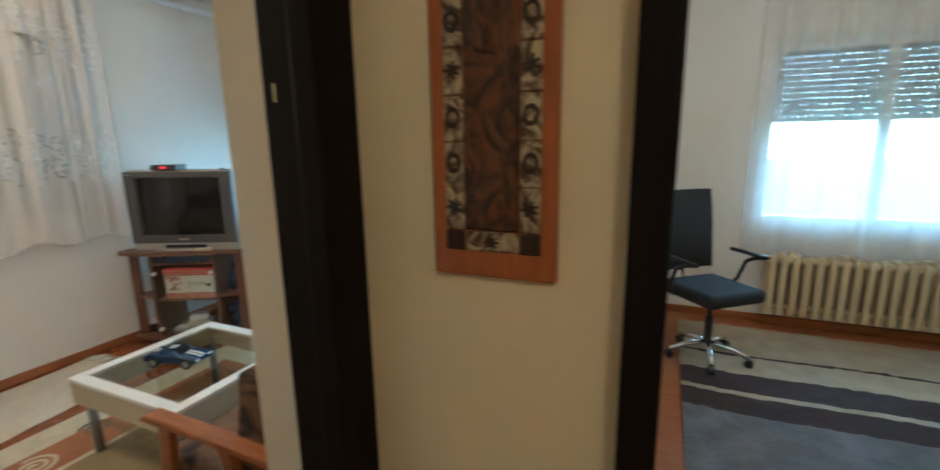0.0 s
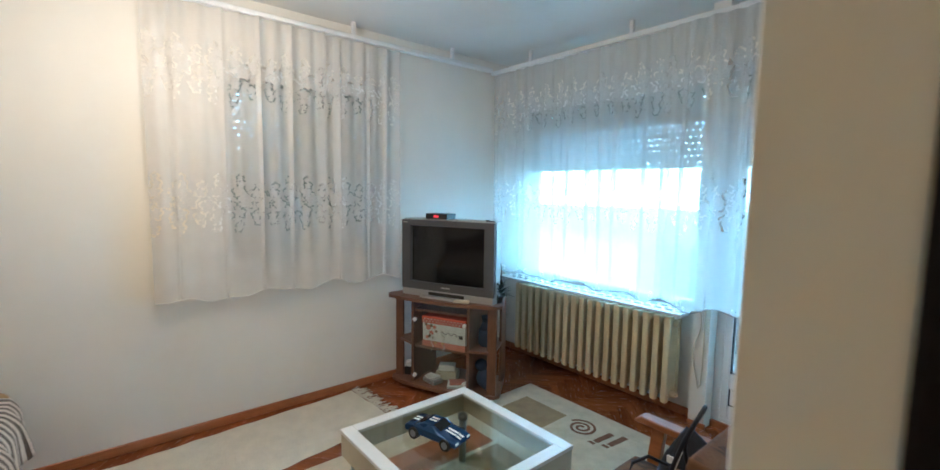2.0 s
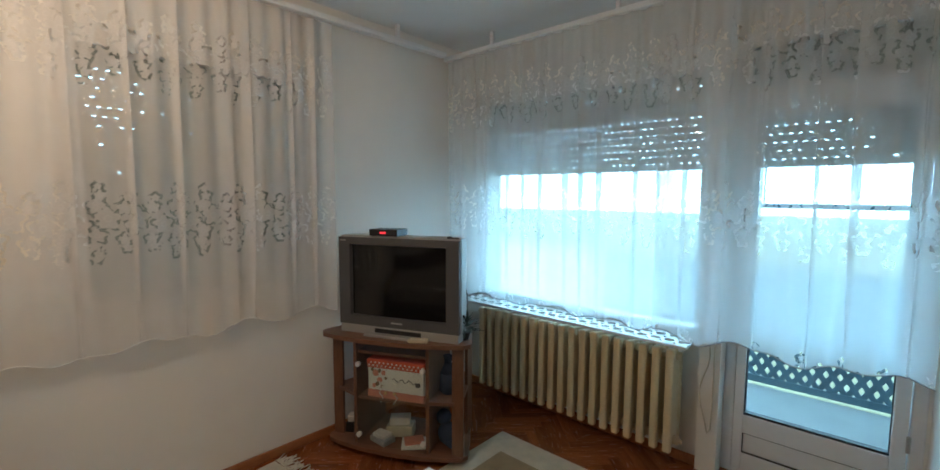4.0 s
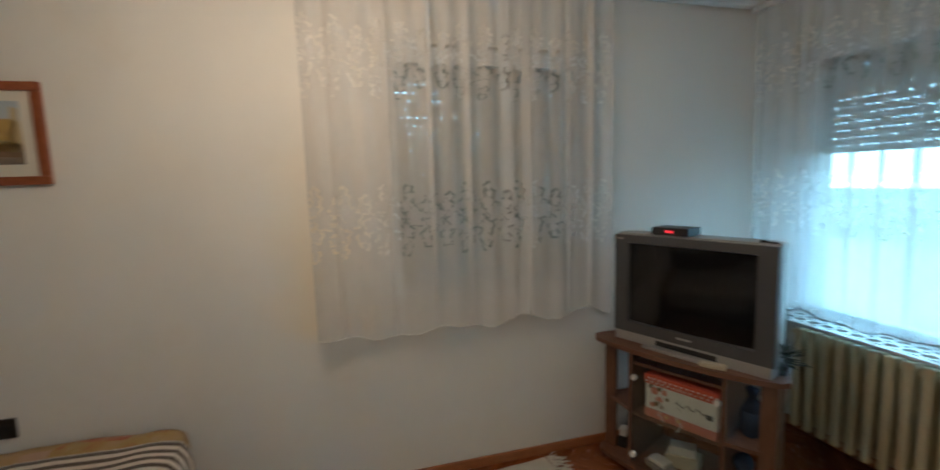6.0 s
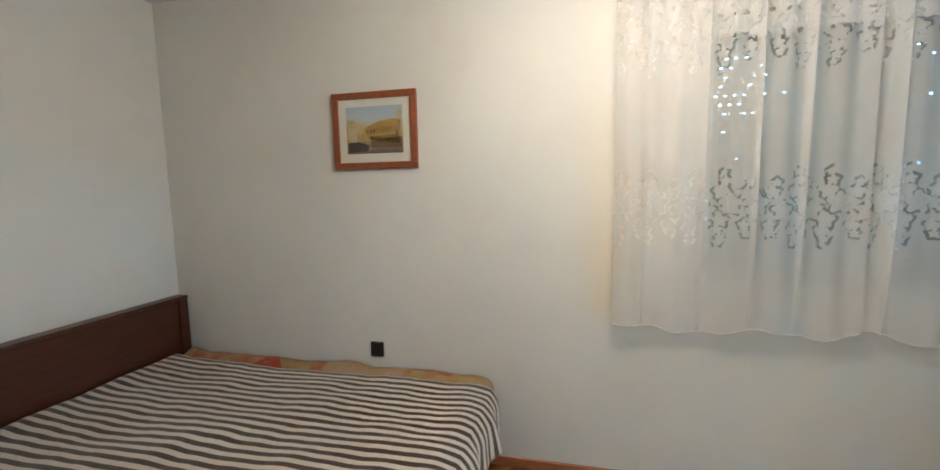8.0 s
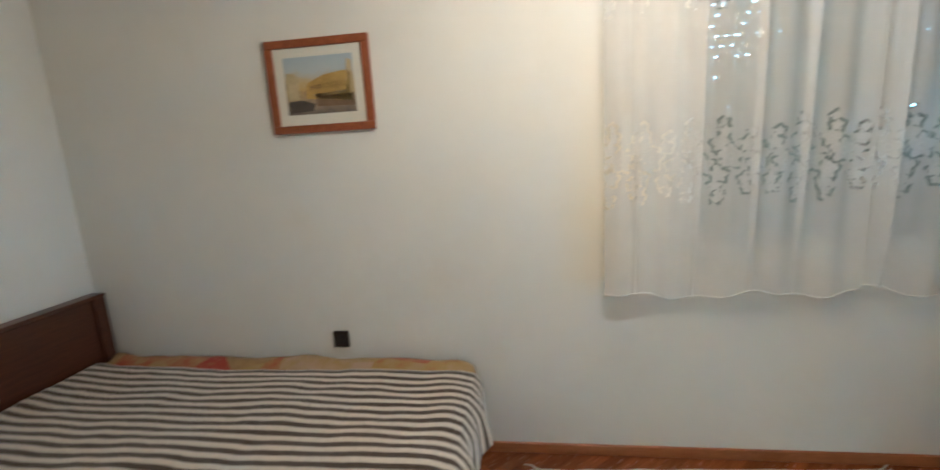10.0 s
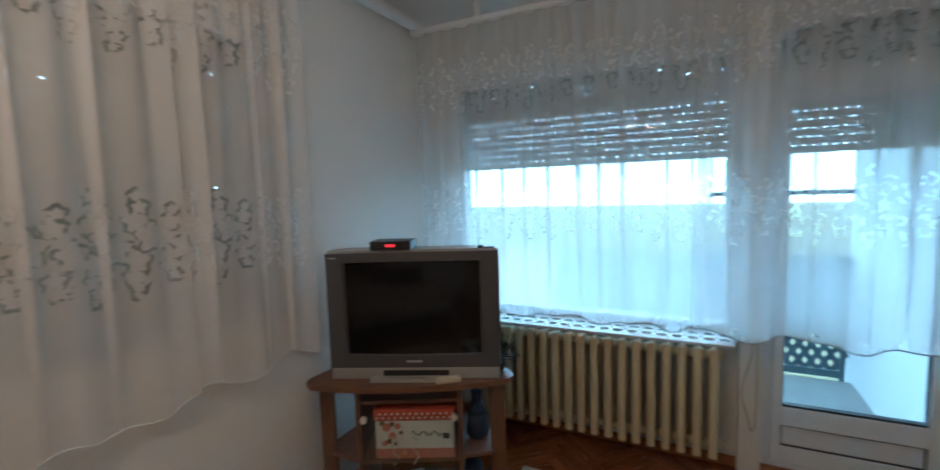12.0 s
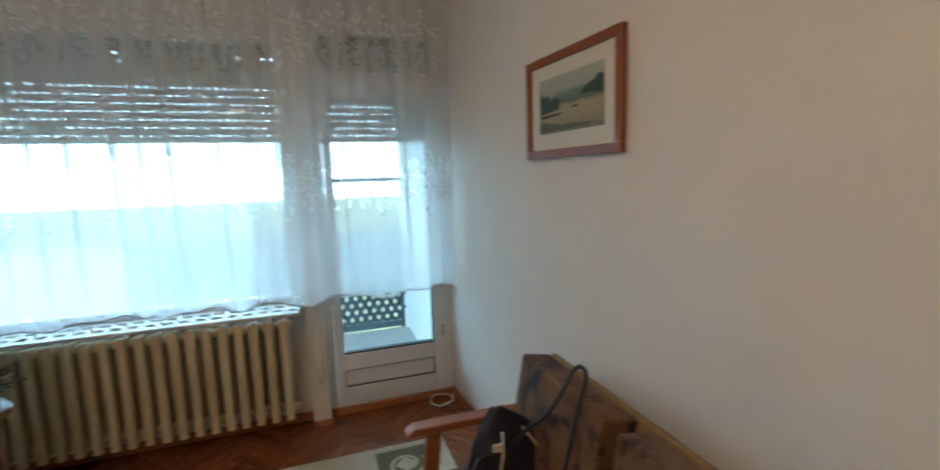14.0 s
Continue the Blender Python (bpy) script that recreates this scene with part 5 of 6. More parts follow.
# ---------------------------------------------------------------- bed
BX0, BX1, BY0, BY1 = 0.03, 1.66, -5.33, -3.40
bed = thing("bed", ((BX0 + BX1) / 2, (BY0 + BY1) / 2, 0), "dark brown wooden double bed with a panelled headboard", "bed")
cx, cy = (BX0 + BX1) / 2, (BY0 + BY1) / 2
hb = part("headboard", box(bm_new(), (BX0 - cx, -D + 0.015 - cy, 0.05), (BX1 - cx, BY0 - cy, 0.845), 0.006, 2), M["bed_wood"], bed)
part("headboard_post", box(bm_new(), (BX0 - cx - 0.008, BY0 - cy - 0.02, 0.0), (BX0 - cx + 0.05, BY0 - cy + 0.018, 0.85), 0.005, 2), M["bed_wood"], hb)
part("headboard_post", box(bm_new(), (BX1 - cx - 0.05, BY0 - cy - 0.02, 0.0), (BX1 - cx + 0.008, BY0 - cy + 0.018, 0.85), 0.005, 2), M["bed_wood"], hb)
part("headboard_cap", box(bm_new(), (BX0 - cx - 0.01, -D + 0.012 - cy, 0.85), (BX1 - cx + 0.01, BY0 - cy + 0.022, 0.868), 0.005, 2), M["bed_wood"], hb)
for a, b in (((BX0 - cx, BY0 - cy + 0.02, 0.16), (BX0 - cx + 0.03, BY1 - cy, 0.36)), ((BX1 - cx - 0.03, BY0 - cy + 0.02, 0.16), (BX1 - cx, BY1 - cy, 0.36)), ((BX0 - cx + 0.03, BY1 - cy - 0.03, 0.16), (BX1 - cx - 0.03, BY1 - cy, 0.36))):
    part("side_rail", box(bm_new(), a, b, 0.004, 2), M["bed_wood"], bed)
for x in (BX0 - cx, BX1 - cx - 0.06):
    part("leg", box(bm_new(), (x, BY1 - cy - 0.06, 0), (x + 0.06, BY1 - cy + 0.004, 0.37), 0.004, 2), M["bed_wood"], bed)
mat_ = solid("mattress", box(bm_new(), (BX0 + 0.035, BY0 + 0.03, 0.30), (BX1 - 0.035, BY1 - 0.035, 0.465), 0.04, 3), M["paper"], "thick pale mattress beneath the blankets", "mattress", smooth=True)


def drape(name, x_a, x_b, y_a, y_b, top, foot, east, mat, lab, cat, seed, puff=0.012, bulge=0.0):
    """Cloth over the mattress that falls over the foot end and the east side."""
    bm = bm_new()
    us = [x_a + (x_b - x_a) * i / 60 for i in range(61)] + ([x_b + 0.006, x_b + 0.014] + [x_b + 0.02 + 0.004 * k for k in range(8)] if east else [])
    nv_ = 76
    rows = []
    for j in range(nv_ + 14):
        row = []
        for i, x in enumerate(us):
            if j <= nv_:
                y = y_a + (y_b - y_a) * j / nv_
                f = 0.0
            else:
                f = (j - nv_) / 13
                y = y_b + 0.035 * math.sin(min(1, f * 2.2) * 1.57) + 0.02 * f
            z = top + puff * noise.noise((x * 3.2, y * 3.2, seed)) + 0.4 * puff * noise.noise((x * 9, y * 9, seed + 4))
            z += 0.02 * math.exp(-((y - y_a) / 0.10) ** 2) + bulge * math.exp(-((x - x_a) / 0.07) ** 2)
            soft = max(0.0, 1 - (y_b - y) / 0.10) if f == 0 else 1.0
            z -= 0.018 * soft * soft
            if f:
                ripple = 0.022 * math.sin(x * 17 + seed) * f + 0.012 * math.sin(x * 39 + 1) * f
                y += ripple
                z -= foot * (f ** 1.15) * (0.80 + 0.25 * math.sin(2.1 * x + 0.6))
            if i > 60:
                g = (i - 60) / (len(us) - 61)
                z -= east * g
                z = max(z, 0.05)
            row.append(bm.verts.new((x + (0.02 * math.sin(y * 12 + seed) * ((i - 60) / 8 if i > 60 else 0)), y, z)))
        rows.append(row)
    for a, b in zip(rows, rows[1:]):
        for i in range(len(us) - 1):
            bm.faces.new((a[i], b[i], b[i + 1], a[i + 1]))
    bmesh.ops.recalc_face_normals(bm, faces=bm.faces[:])
    ob = solid(name, bm, M[mat], lab, cat, smooth=True)
    th = ob.modifiers.new("thickness", "SOLIDIFY")
    th.thickness, th.offset = 0.012, -1
    return ob


drape("quilt", 0.035, 1.55, BY0 + 0.04, BY1 - 0.005, 0.482, 0.10, 0, "quilt", "tan patterned quilt showing beneath the striped blanket", "quilt", 5, 0.02, 0.035)
drape("striped_blanket", 0.15, 1.64, BY0 + 0.03, BY1 + 0.05, 0.512, 0.20, 0.32, "blanket", "brown and cream striped fleece blanket over the bed", "blanket", 2, 0.016)


# ---------------------------------------------------------------- pictures and wall things
def picture(name, label, place, turn, w, h, art, bar, mount, art_label):
    """A framed picture; local x along the wall, y out of it."""
    ob = thing(name, place, label, "picture", "framed pictures", turn=turn)
    for a, b in (((-w / 2, 0, 0), (w / 2, 0.022, bar)), ((-w / 2, 0, h - bar), (w / 2, 0.022, h)), ((-w / 2, 0, bar), (-w / 2 + bar, 0.022, h - bar)), ((w / 2 - bar, 0, bar), (w / 2, 0.022, h - bar))):
        part("frame_bar", box(bm_new(), a, b, 0.004, 2), M["frame_wood"], ob, "reddish brown wood")
    part("mount", box(bm_new(), (-w / 2 + bar, 0.004, bar), (w / 2 - bar, 0.010, h - bar)), M["mount"], ob, "cream mount")
    part("painting", box(bm_new(), (-w / 2 + bar + mount, 0.010, bar + mount * 1.05), (w / 2 - bar - mount, 0.012, h - bar - mount * 0.9)), M[art], ob, art_label)
    return ob


def daub(ob, name, outline, mat):
    """A flat painted shape on a picture; outline in metres along and up."""
    part(name, prism(bm_new(), outline, 0.0121, 0.0128, 1), M[mat], ob)


pic = picture("picture", "small framed watercolour of a yellow town street", (0.002, -3.993, 1.612), -90, 0.485, 0.405, "town", 0.035, 0.045, "faded yellow street watercolour")
# local x runs against the eye's left to right here
for nm, pts, mt in (("painted_house", [(0.155, 0.15), (0.10, 0.145), (0.10, 0.235), (0.115, 0.26), (0.155, 0.265)], "ochre_pale"), ("painted_house", [(0.07, 0.15), (-0.14, 0.13), (-0.15, 0.25), (-0.12, 0.262), (-0.02, 0.248), (0.06, 0.215)], "ochre"),
                    ("painted_house", [(-0.115, 0.13), (-0.155, 0.128), (-0.157, 0.30), (-0.135, 0.31)], "ochre_pale"), ("painted_arcade", [(0.02, 0.115), (-0.155, 0.11), (-0.155, 0.165), (0.02, 0.158)], "umber"),
                    ("painted_awning", [(0.03, 0.158), (-0.12, 0.165), (-0.125, 0.178), (0.03, 0.168)], "ochre_pale"), ("painted_shadow", [(0.155, 0.09), (0.04, 0.095), (0.03, 0.125), (0.09, 0.145), (0.155, 0.14)], "umber_dark")):
    daub(pic, nm, pts, mt)
for k in range(9):
    daub(pic, "painted_window", [(0.045 - 0.02 * k, 0.187 + 0.001 * k), (0.035 - 0.02 * k, 0.187 + 0.001 * k), (0.035 - 0.02 * k, 0.205 + 0.002 * k), (0.045 - 0.02 * k, 0.205 + 0.002 * k)], "umber")
pic = picture("picture", "framed watercolour of a green shore landscape", (2.819, -1.318, 1.493), 94.8, 0.56, 0.38, "shore", 0.032, 0.058, "muted green shore watercolour")

for nm, pts, mt in (("painted_thicket", [(0.185, 0.165), (0.06, 0.175), (0.05, 0.205), (0.085, 0.225), (0.11, 0.21), (0.13, 0.235), (0.16, 0.225), (0.185, 0.26)], "sap_green"),
                    ("painted_thicket", [(-0.06, 0.21), (-0.19, 0.20), (-0.19, 0.25), (-0.165, 0.262), (-0.14, 0.245), (-0.10, 0.235)], "sap_green"),
                    ("painted_shore", [(0.18, 0.150), (0.05, 0.155), (0.03, 0.162), (0.18, 0.162)], "umber_dark"), ("painted_shore", [(-0.02, 0.17), (-0.06, 0.172), (-0.05, 0.178), (-0.02, 0.176)], "umber_dark"),
                    ("painted_bank", [(0.185, 0.100), (-0.10, 0.100), (-0.14, 0.112), (0.05, 0.12), (0.185, 0.14)], "olive_wash")):
    daub(pic, nm, pts, mt)

sock = thing("wall_socket", (0.002, -4.035, 0.56), "small black double wall socket", "socket", turn=-90)
part("plate", box(bm_new(), (-0.038, 0, 0), (0.038, 0.012, 0.085), 0.004, 2), M["socket"], sock)
part("insert", rod(bm_new(), (0, 0.008, 0.042), (0, 0.016, 0.042), 0.022, None, 16), M["black"], sock)

plq = thing("wall_hanging", (3.432, -2.552, 1.229), "narrow wooden plaque with embossed brown leather and pale patterned border", "wall hanging", turn=180)
plq.scale = (1.05, 1.0, 1.08)
PW, PH = 0.196, 0.572
part("board", box(bm_new(), (-PW / 2, 0, 0), (PW / 2, 0.014, PH), 0.003, 2), M["plaque_wood"], plq)
part("leather_panel", box(bm_new(), (-0.043, 0.014, 0.072), (0.043, 0.019, PH - 0.03), 0.003), M["leather"], plq, "embossed amber brown leather")


def rosette(cx, cz, r, petals):
    bm = bm_new()
    outline = []
    for k in range(petals * 6):
        a = 2 * math.pi * k / (petals * 6)
        q = r * (0.72 + 0.28 * math.cos(petals * a))
        outline.append((cx + q * math.cos(a), cz + q * math.sin(a)))
    return prism(bm, outline, 0.0175, 0.0200, 1)


def eyelet(cx, cz, r):
    bm = bm_new()
    for k in range(20):
        a, b = 2 * math.pi * k / 20, 2 * math.pi * (k + 1) / 20
        prism(bm, [(cx + q * math.cos(t), cz + 1.25 * q * math.sin(t)) for q, t in ((r, a), (r, b), (r * 0.55, b), (r * 0.55, a))], 0.0175, 0.0195, 1)
    return bm


for x in (-0.0595, 0.0595):
    for k in range(8):
        z = 0.040 if k == 0 else 0.0715 + 0.0645 * (k - 1)
        tile = part("border_tile", box(bm_new(), (x - 0.0155, 0.014, z), (x + 0.0155, 0.018, z + 0.0635 if k else z + 0.030), 0.002), M["tile_dark"] if k == 0 else M["carving"], plq, "" if k == 0 else "pale carved border")
        if k == 0:
            continue
        if k % 3 == 1:
            part("rosette", rosette(x, z + 0.034, 0.014, 7), M["tile_dark"], tile, "dark tooled rosette")
        else:
            part("eyelet", eyelet(x, z + 0.034, 0.012), M["tile_dark"], tile, "dark tooled ring")
foot_tile = part("border_tile", box(bm_new(), (-0.042, 0.014, 0.040), (0.042, 0.018, 0.070), 0.002), M["carving"], plq, "pale carved border")
part("rosette", rosette(0.0, 0.055, 0.013, 8), M["tile_dark"], foot_tile, "dark tooled rosette")

# black garment hanging on the wall by the doorway
coat = thing("jacket", (2.913, -2.39, 1.375), "black cloth jacket hanging on a hook by the doorway", "jacket", turn=94.1)
coat.scale = (0.85, 0.7, 0.95)
bm = bm_new()
ring = []
for k, half, deep in ((0.0, 0.046, 0.013), (0.05, 0.052, 0.015), (0.22, 0.054, 0.016), (0.26, 0.056, 0.031), (0.33, 0.056, 0.032), (0.5, 0.050, 0.025), (0.75, 0.040, 0.016), (0.95, 0.026, 0.014), (1.0, 0.012, 0.008)):
    ring.append([bm.verts.new((half * math.cos(a) * (1 + 0.08 * math.sin(5 * a + 3 * k)), 0.003 + deep * (0.5 + 0.5 * math.sin(a)) * (1 + 0.10 * math.sin(4 * a + 2)), 0.125 * k + 0.006 * math.sin(3 * a) * (1 - k))) for a in [2 * math.pi * i / 20 for i in range(20)]])
for a, b in zip(ring, ring[1:]):
    for i in range(20):
        bm.faces.new((a[i], a[(i + 1) % 20], b[(i + 1) % 20], b[i]))
bm.faces.new(ring[0][::-1])
bm.faces.new(ring[-1])
part("cloth", bm, M["bag"], coat, "", True)
part("hook", rod(bm_new(), (0, -0.004, 0.122), (0, 0.010, 0.126), 0.0035), M["steel"], coat, "steel wall hook")

# chandelier
cha = thing("chandelier", (CHANDELIER[0], CHANDELIER[1], H), "small brass chandelier with three lit bulbs", "ceiling lamp")
bm = bm_new()
rod(bm, (0, 0, -0.02), (0, 0, 0), 0.05, 0.055, 20)
rod(bm, (0, 0, -0.36), (0, 0, -0.02), 0.008)
ball(bm, (0, 0, -0.37), 0.025, 14)
part("stem", bm, M["brass"], cha, "", True)
for bx, by, bz in BULBS:
    x, y = bx - CHANDELIER[0], by - CHANDELIER[1]
    part("arm", tube(bm_new(), [(0, 0, -0.37), (x * 0.5, y * 0.5, -0.40), (x * 0.9, y * 0.9, -0.37), (x, y, -0.33)], 0.006, 8), M["brass"], cha, "", True)
    part("bulb", ball(bm_new(), (x, y, bz + 0.075 - H), 0.026, 12, (1, 1, 1.2)), M["bulb"], cha, "lit warm bulb", True)

# ---------------------------------------------------------------- study
glazing("window_study", "white plastic study window, shutter half lowered", "x", 0.90, 4.32, 5.72, 0.78, 2.12, 0.07, splits=(5.06,))
shutter("roller_shutter", "grey slatted roller shutter half lowered outside the study window", "x", 1.03, 4.33, 5.71, 2.15, 1.555, set(range(0, 14)), slit=0.0036)
curtain("curtain", "sheer white voile curtain before the study window", [(4.24, 5.85, 0.0)], "x", 0.77, 2.4, 0.585, M["sheer_plain"], 0.02, 21, "voile curtains")
radiator((4.42, 0.755, 0.12), 17, 0.46, "cream cast-iron radiator beneath the study window")
rug2 = thing("shaggy_rug", (0, 0, 0), "shaggy grey rug with dark plum and beige bands", "rug")
bands = [(-2.3, -0.62, "shag_grey"), (-0.62, -0.42, "shag_plum"), (-0.42, -0.37, "shag_beige"), (-0.37, -0.14, "shag_plum"), (-0.14, 0.12, "shag_beige"), (0.12, 0.15, "shag_plum"), (0.15, 0.62, "shag_beige")]
for k, (ya, yb, mt) in enumerate(bands):
    bm = bm_new()
    cols, rws = 60, max(3, int((yb - ya) / 0.03))
    g = []
    for i in range(cols + 1):
        x = 3.84 + 2.1 * i / cols
        ln = []
        for j in range(rws + 1):
            bend = 0.05 * math.sin(x * 2.6 + 0.7) - 0.07 * (x - 3.84)
            y = ya + (yb - ya) * j / rws + (bend if -2.2 < ya + (yb - ya) * j / rws < 0.6 else 0)
            ln.append(bm.verts.new((x, y, 0.014 + 0.010 * noise.noise((x * 30, y * 30, 1)))))
        g.append(ln)
    for i in range(cols):
        for j in range(rws):
            bm.faces.new((g[i][j], g[i + 1][j], g[i + 1][j + 1], g[i][j + 1]))
    part("pile_band", bm, M[mt], rug2, "", True)

# office chair
oc = thing("office_chair", (4.0, -0.03, 0.012), "black mesh office chair on a chrome five-star base", "office chair", turn=40)
oc.scale = (0.9, 0.9, 0.96)
for k in range(5):
    a = 2 * math.pi * k / 5 + 0.3
    c, s = math.cos(a), math.sin(a)
    leg = part("base_arm", tube(bm_new(), [(0.02 * c, 0.02 * s, 0.12), (0.15 * c, 0.15 * s, 0.10), (0.27 * c, 0.27 * s, 0.065)], 0.016, 8), M["chrome"], oc, "chrome base arm", True)
    part("castor", rod(bm_new(), (0.275 * c - 0.02 * s, 0.275 * s + 0.02 * c, 0.028), (0.275 * c + 0.02 * s, 0.275 * s - 0.02 * c, 0.028), 0.028, None, 14), M["black"], leg, "black castor")
bm = bm_new()
rod(bm, (0, 0, 0.11), (0, 0, 0.30), 0.028)
rod(bm, (0, 0, 0.30), (0, 0, 0.43), 0.018)
part("column", bm, M["black"], oc, "", True)
part("seat", box(bm_new(), (-0.24, -0.24, 0.44), (0.24, 0.25, 0.53), 0.04, 4), M["mesh_cloth"], oc, "", True)
bm = bm_new()
cols, rws = 12, 16
for side in (0.0, 0.022):
    g = []
    for i in range(cols + 1):
        u = i / cols * 2 - 1
        ln = []
        for j in range(rws + 1):
            v = j / rws
            half = 0.225 * (1 - 0.12 * v ** 3)
            ln.append(bm.verts.new((half * u, 0.27 + side + 0.05 * v - 0.05 * (1 - u * u) * math.sin(v * 3.1) + 0.03 * u * u * -1, 0.58 + 0.56 * v)))
        g.append(ln)
    for i in range(cols):
        for j in range(rws):
            bm.faces.new((g[i][j], g[i + 1][j], g[i + 1][j + 1], g[i][j + 1]))
part("backrest", bm, M["mesh_cloth"], oc, "tall black mesh backrest", True)
part("back_support", tube(bm_new(), [(0, 0.05, 0.43), (0, 0.27, 0.44), (0, 0.31, 0.60), (0, 0.30, 0.75)], 0.02, 8), M["black"], oc, "", True)
for x in (-1, 1):
    part("armrest", tube(bm_new(), [(x * 0.25, 0.10, 0.46), (x * 0.31, 0.08, 0.52), (x * 0.31, 0.02, 0.66), (x * 0.30, -0.06, 0.70), (x * 0.30, -0.16, 0.72), (x * 0.29, 0.14, 0.725)], 0.014, 8), M["black"], oc, "", True)

sl = thing("ceiling_lamp", (4.6, -0.9, H), "small white ceiling lamp lit in the study", "ceiling lamp")
part("rose", rod(bm_new(), (0, 0, -0.02), (0, 0, 0), 0.06, 0.06, 20), M["white"], sl)
part("bulb", ball(bm_new(), (0, 0, -0.30), 0.04, 12), M["bulb"], sl, "lit warm bulb", True)
part("cord", rod(bm_new(), (0, 0, -0.27), (0, 0, -0.02), 0.006), M["white"], sl)
# unseen fitting added around the hall's extra light
hl = thing("ceiling_lamp", (4.3, -3.9, H), "unseen white ceiling lamp added to light the hall", "ceiling lamp")
part("rose", rod(bm_new(), (0, 0, -0.02), (0, 0, 0), 0.06, 0.06, 20), M["white"], hl)
part("bulb", ball(bm_new(), (0, 0, -0.22), 0.04, 12), M["bulb"], hl, "lit warm bulb", True)
part("cord", rod(bm_new(), (0, 0, -0.19), (0, 0, -0.02), 0.006), M["white"], hl)

# ---------------------------------------------------------------- balcony and outdoors
structure("balcony_floor", [((-3.0, 0.30, -0.30), (2.75, 1.78, -0.10))], M["concrete"], "pale concrete balcony floor")
structure("balcony_wall", [((2.75, 0.30, -0.30), (2.80, 1.95, H))], M["facade"], "white rendered balcony side wall")
structure("balcony_roof", [((-0.42, 0.30, H), (3.02, 1.95, H + 0.15))], M["facade"], "white balcony soffit")
rail = thing("balcony_railing", (0, 1.86, -0.15), "blue-grey lattice balcony railing with a solid foot board", "railing")
part("foot_board", box(bm_new(), (-3.0, -0.012, 0.05), (2.73, 0.012, 0.11), 0.003), M["lattice"], rail)
part("top_rail", box(bm_new(), (-3.0, -0.03, 1.05), (2.73, 0.03, 1.07), 0.004), M["screening"], rail)
part("upper_bar", box(bm_new(), (1.72, -0.015, 1.56), (2.74, 0.015, 1.60), 0.004), M["lattice"], rail)
part("hanger", rod(bm_new(), (1.74, 0, 1.58), (1.74, 0, H + 0.10), 0.006), M["steel"], rail)
part("screen_panel", box(bm_new(), (-3.0, -0.024, 0.42), (2.73, -0.016, 1.05)), M["screening"], rail, "pale screening panel")
for x in (-2.9, -0.26, 1.33, 2.71):
    part("post", box(bm_new(), (x - 0.02, -0.02, -0.18), (x + 0.02, 0.02, 1.05), 0.003), M["lattice"], rail)
zl, zh, pitch_ = 0.11, 0.52, 0.088
k = -0.28 - (zh - zl) * 0.6
while k < 2.73:
    for sgn in (1, -1):
        # slats run at a steep slant, cut at the panel's ends
        lo, hi = (k, k + (zh - zl) * 0.6) if sgn > 0 else (k + (zh - zl) * 0.6, k)
        za, zb = zl, zh
        xa, xb = lo, hi
        if min(xa, xb) < -0.28 or max(xa, xb) > 2.73:
            lim = -0.28 if min(xa, xb) < -0.28 else 2.73
            f = (lim - xa) / (xb - xa)
            inside_a = -0.28 <= xa <= 2.73
            if inside_a:
                xb, zb = lim, za + (zb - za) * f
            else:
                xa, za = lim, za + (zb - za) * f
        if abs(zb - za) > 0.02 and -0.281 <= xa <= 2.731 and -0.281 <= xb <= 2.731:
            bm = bm_new()
            y = 0.003 if sgn > 0 else -0.003
            prism(bm, [(xa - 0.024, za), (xa + 0.024, za), (xb + 0.024, zb), (xb - 0.024, zb)], y - 0.003, y + 0.003, 1)
            part("slat", bm, M["lattice"], rail)
    k += pitch_

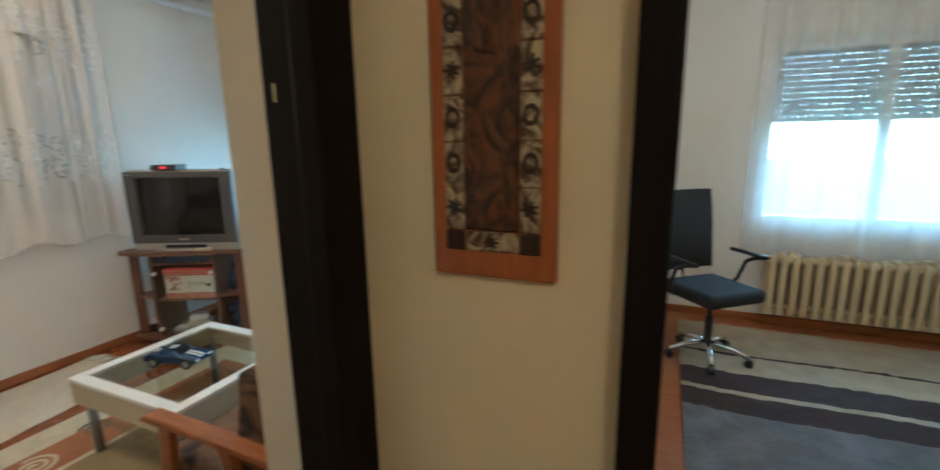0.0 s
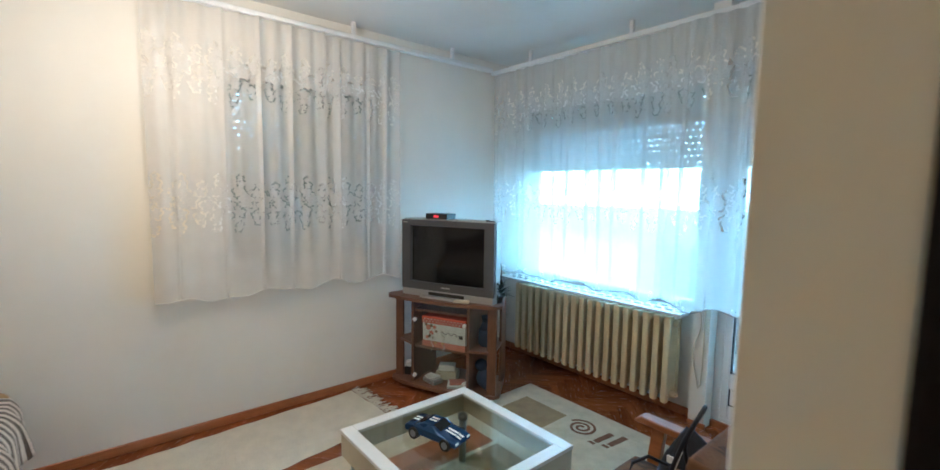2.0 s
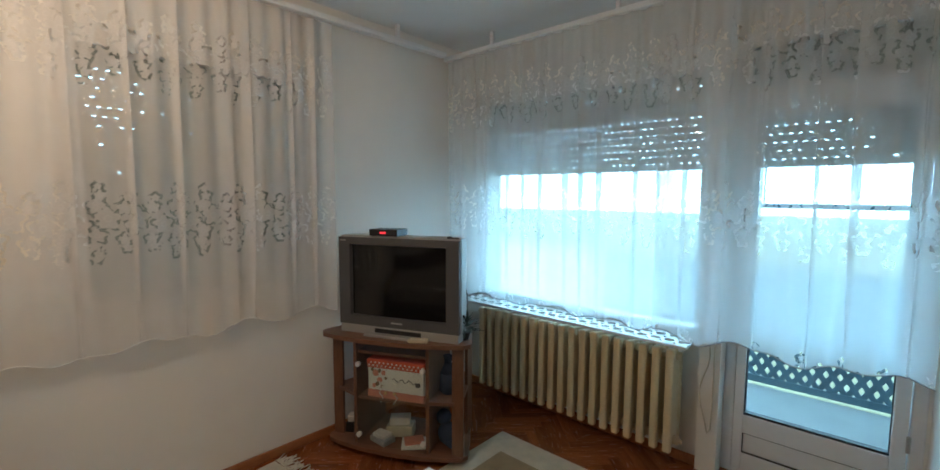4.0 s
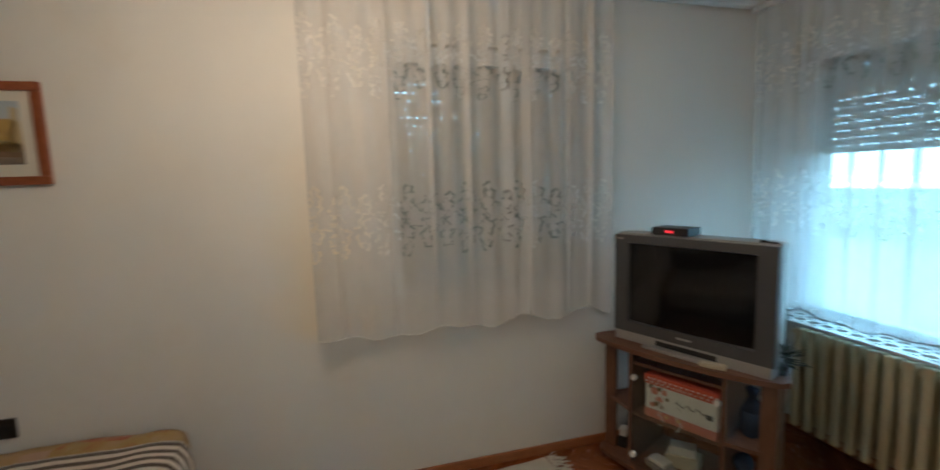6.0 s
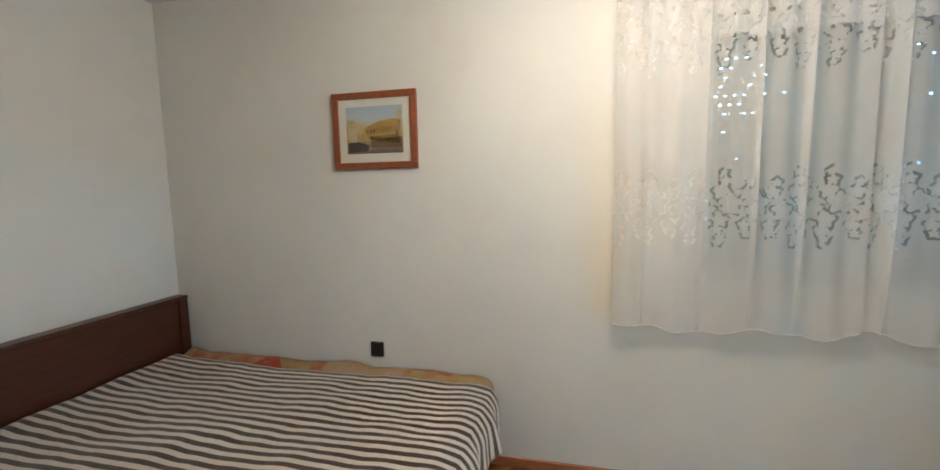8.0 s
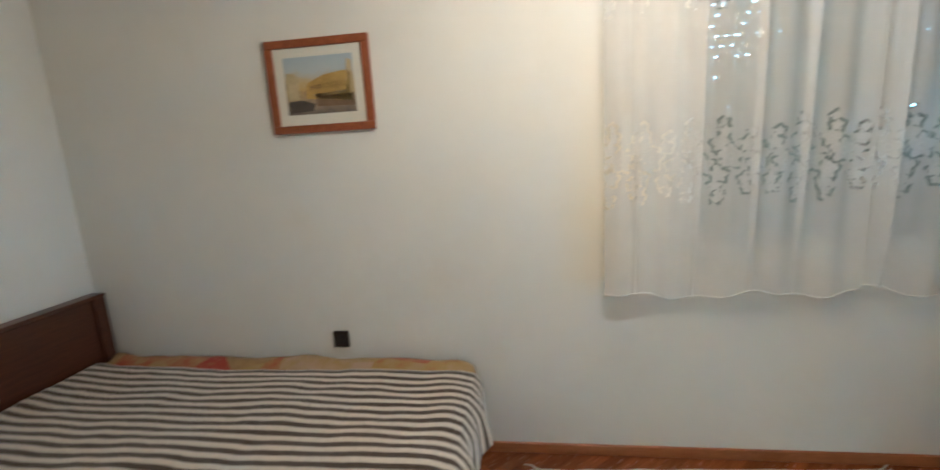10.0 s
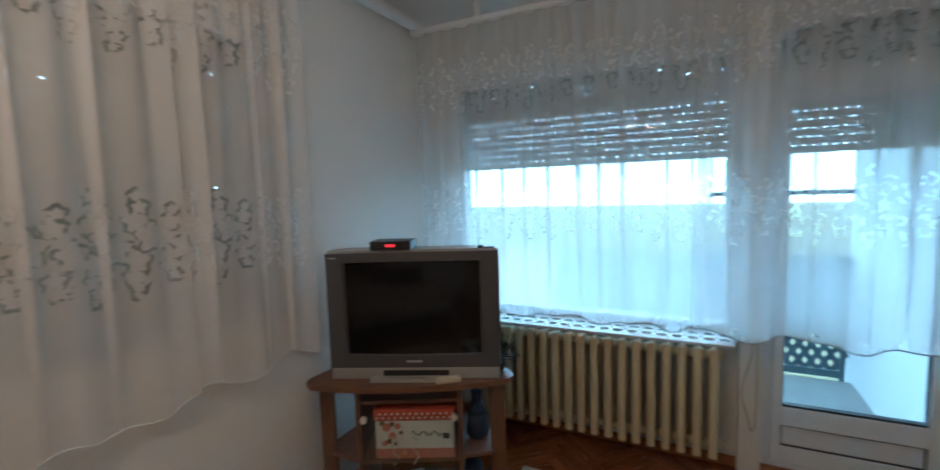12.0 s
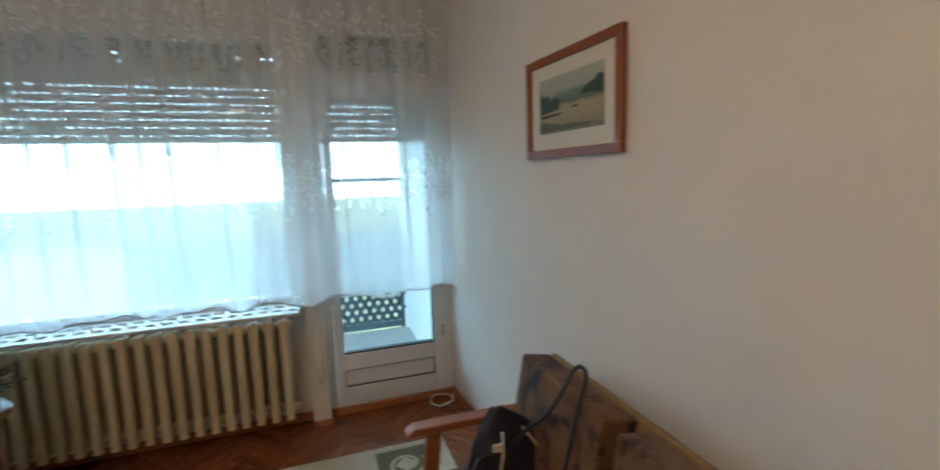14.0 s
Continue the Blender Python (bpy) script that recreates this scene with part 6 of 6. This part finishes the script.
bm = bm_new()
g0 = 3000.0
vs = [bm.verts.new(p) for p in ((-g0, -g0, -3.2), (g0, -g0, -3.2), (g0, g0, -3.2), (-g0, g0, -3.2))]
bm.faces.new(vs)
solid("ground", bm, M["ground"], "lawn around the house", kind="structure")

# ---------------------------------------------------------------- parquet, laid in herringbone
PL_W, PL_N = 0.062, 6


def strip_mesh():
    bm = bm_new()
    box(bm, (0.0004, 0.0004, -0.012), (PL_W * PL_N - 0.0004, PL_W - 0.0004, 0.0), 0.0012)
    return mesh_of("parquet_strip", bm, M["plank"])


strip = strip_mesh()
rest = {False: bm_new(), True: bm_new()}
single = 0
floor_ob = bpy.data.objects["floor"]
base = Matrix.Translation((1.2, -4.0, 0)) @ Matrix.Rotation(radians(45), 4, "Z")
frames = {False: base, True: base @ Matrix.Rotation(radians(90), 4, "Z")}
for i in range(-60, 120):
    for j in range(-14, 16):
        ox, oy = (i + PL_N * j) * PL_W, (i - PL_N * j) * PL_W
        for spun in (False, True):
            m = base @ (Matrix.Translation((ox, oy, 0)) if not spun else Matrix.Translation((ox + PL_W, oy + PL_W, 0)) @ Matrix.Rotation(radians(90), 4, "Z"))
            c = m @ Vector((PL_W * PL_N / 2, PL_W / 2, 0))
            if not (-0.13 < c.x < W + 0.12 and -D < c.y < 0.12):
                continue
            near = (c.y > -1.15 and c.x > 0.75) or (c.x < 0.95 and -3.5 < c.y < -2.95)
            if near and single < 300:
                s = new("parquet_strip", strip)
                s.parent, s.matrix_basis = floor_ob, m
                single += 1
            else:
                box(rest[spun], (0.0004, 0.0004, -0.012), (PL_W * PL_N - 0.0004, PL_W - 0.0004, 0.0), 0, 1, frames[spun].inverted() @ m)
for spun in (False, True):
    ob = part("parquet_field", rest[spun], M["plank_field"], floor_ob)
    ob.matrix_basis = frames[spun]
    ob["kind"] = "stuff"

# glowing sheets added north and west to send daylight through the windows
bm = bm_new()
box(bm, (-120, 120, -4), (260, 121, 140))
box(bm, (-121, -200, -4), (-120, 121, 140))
solid("backdrop", bm, M["sky_glow"], "glowing backdrop added beyond the balcony for sky light", kind="structure")
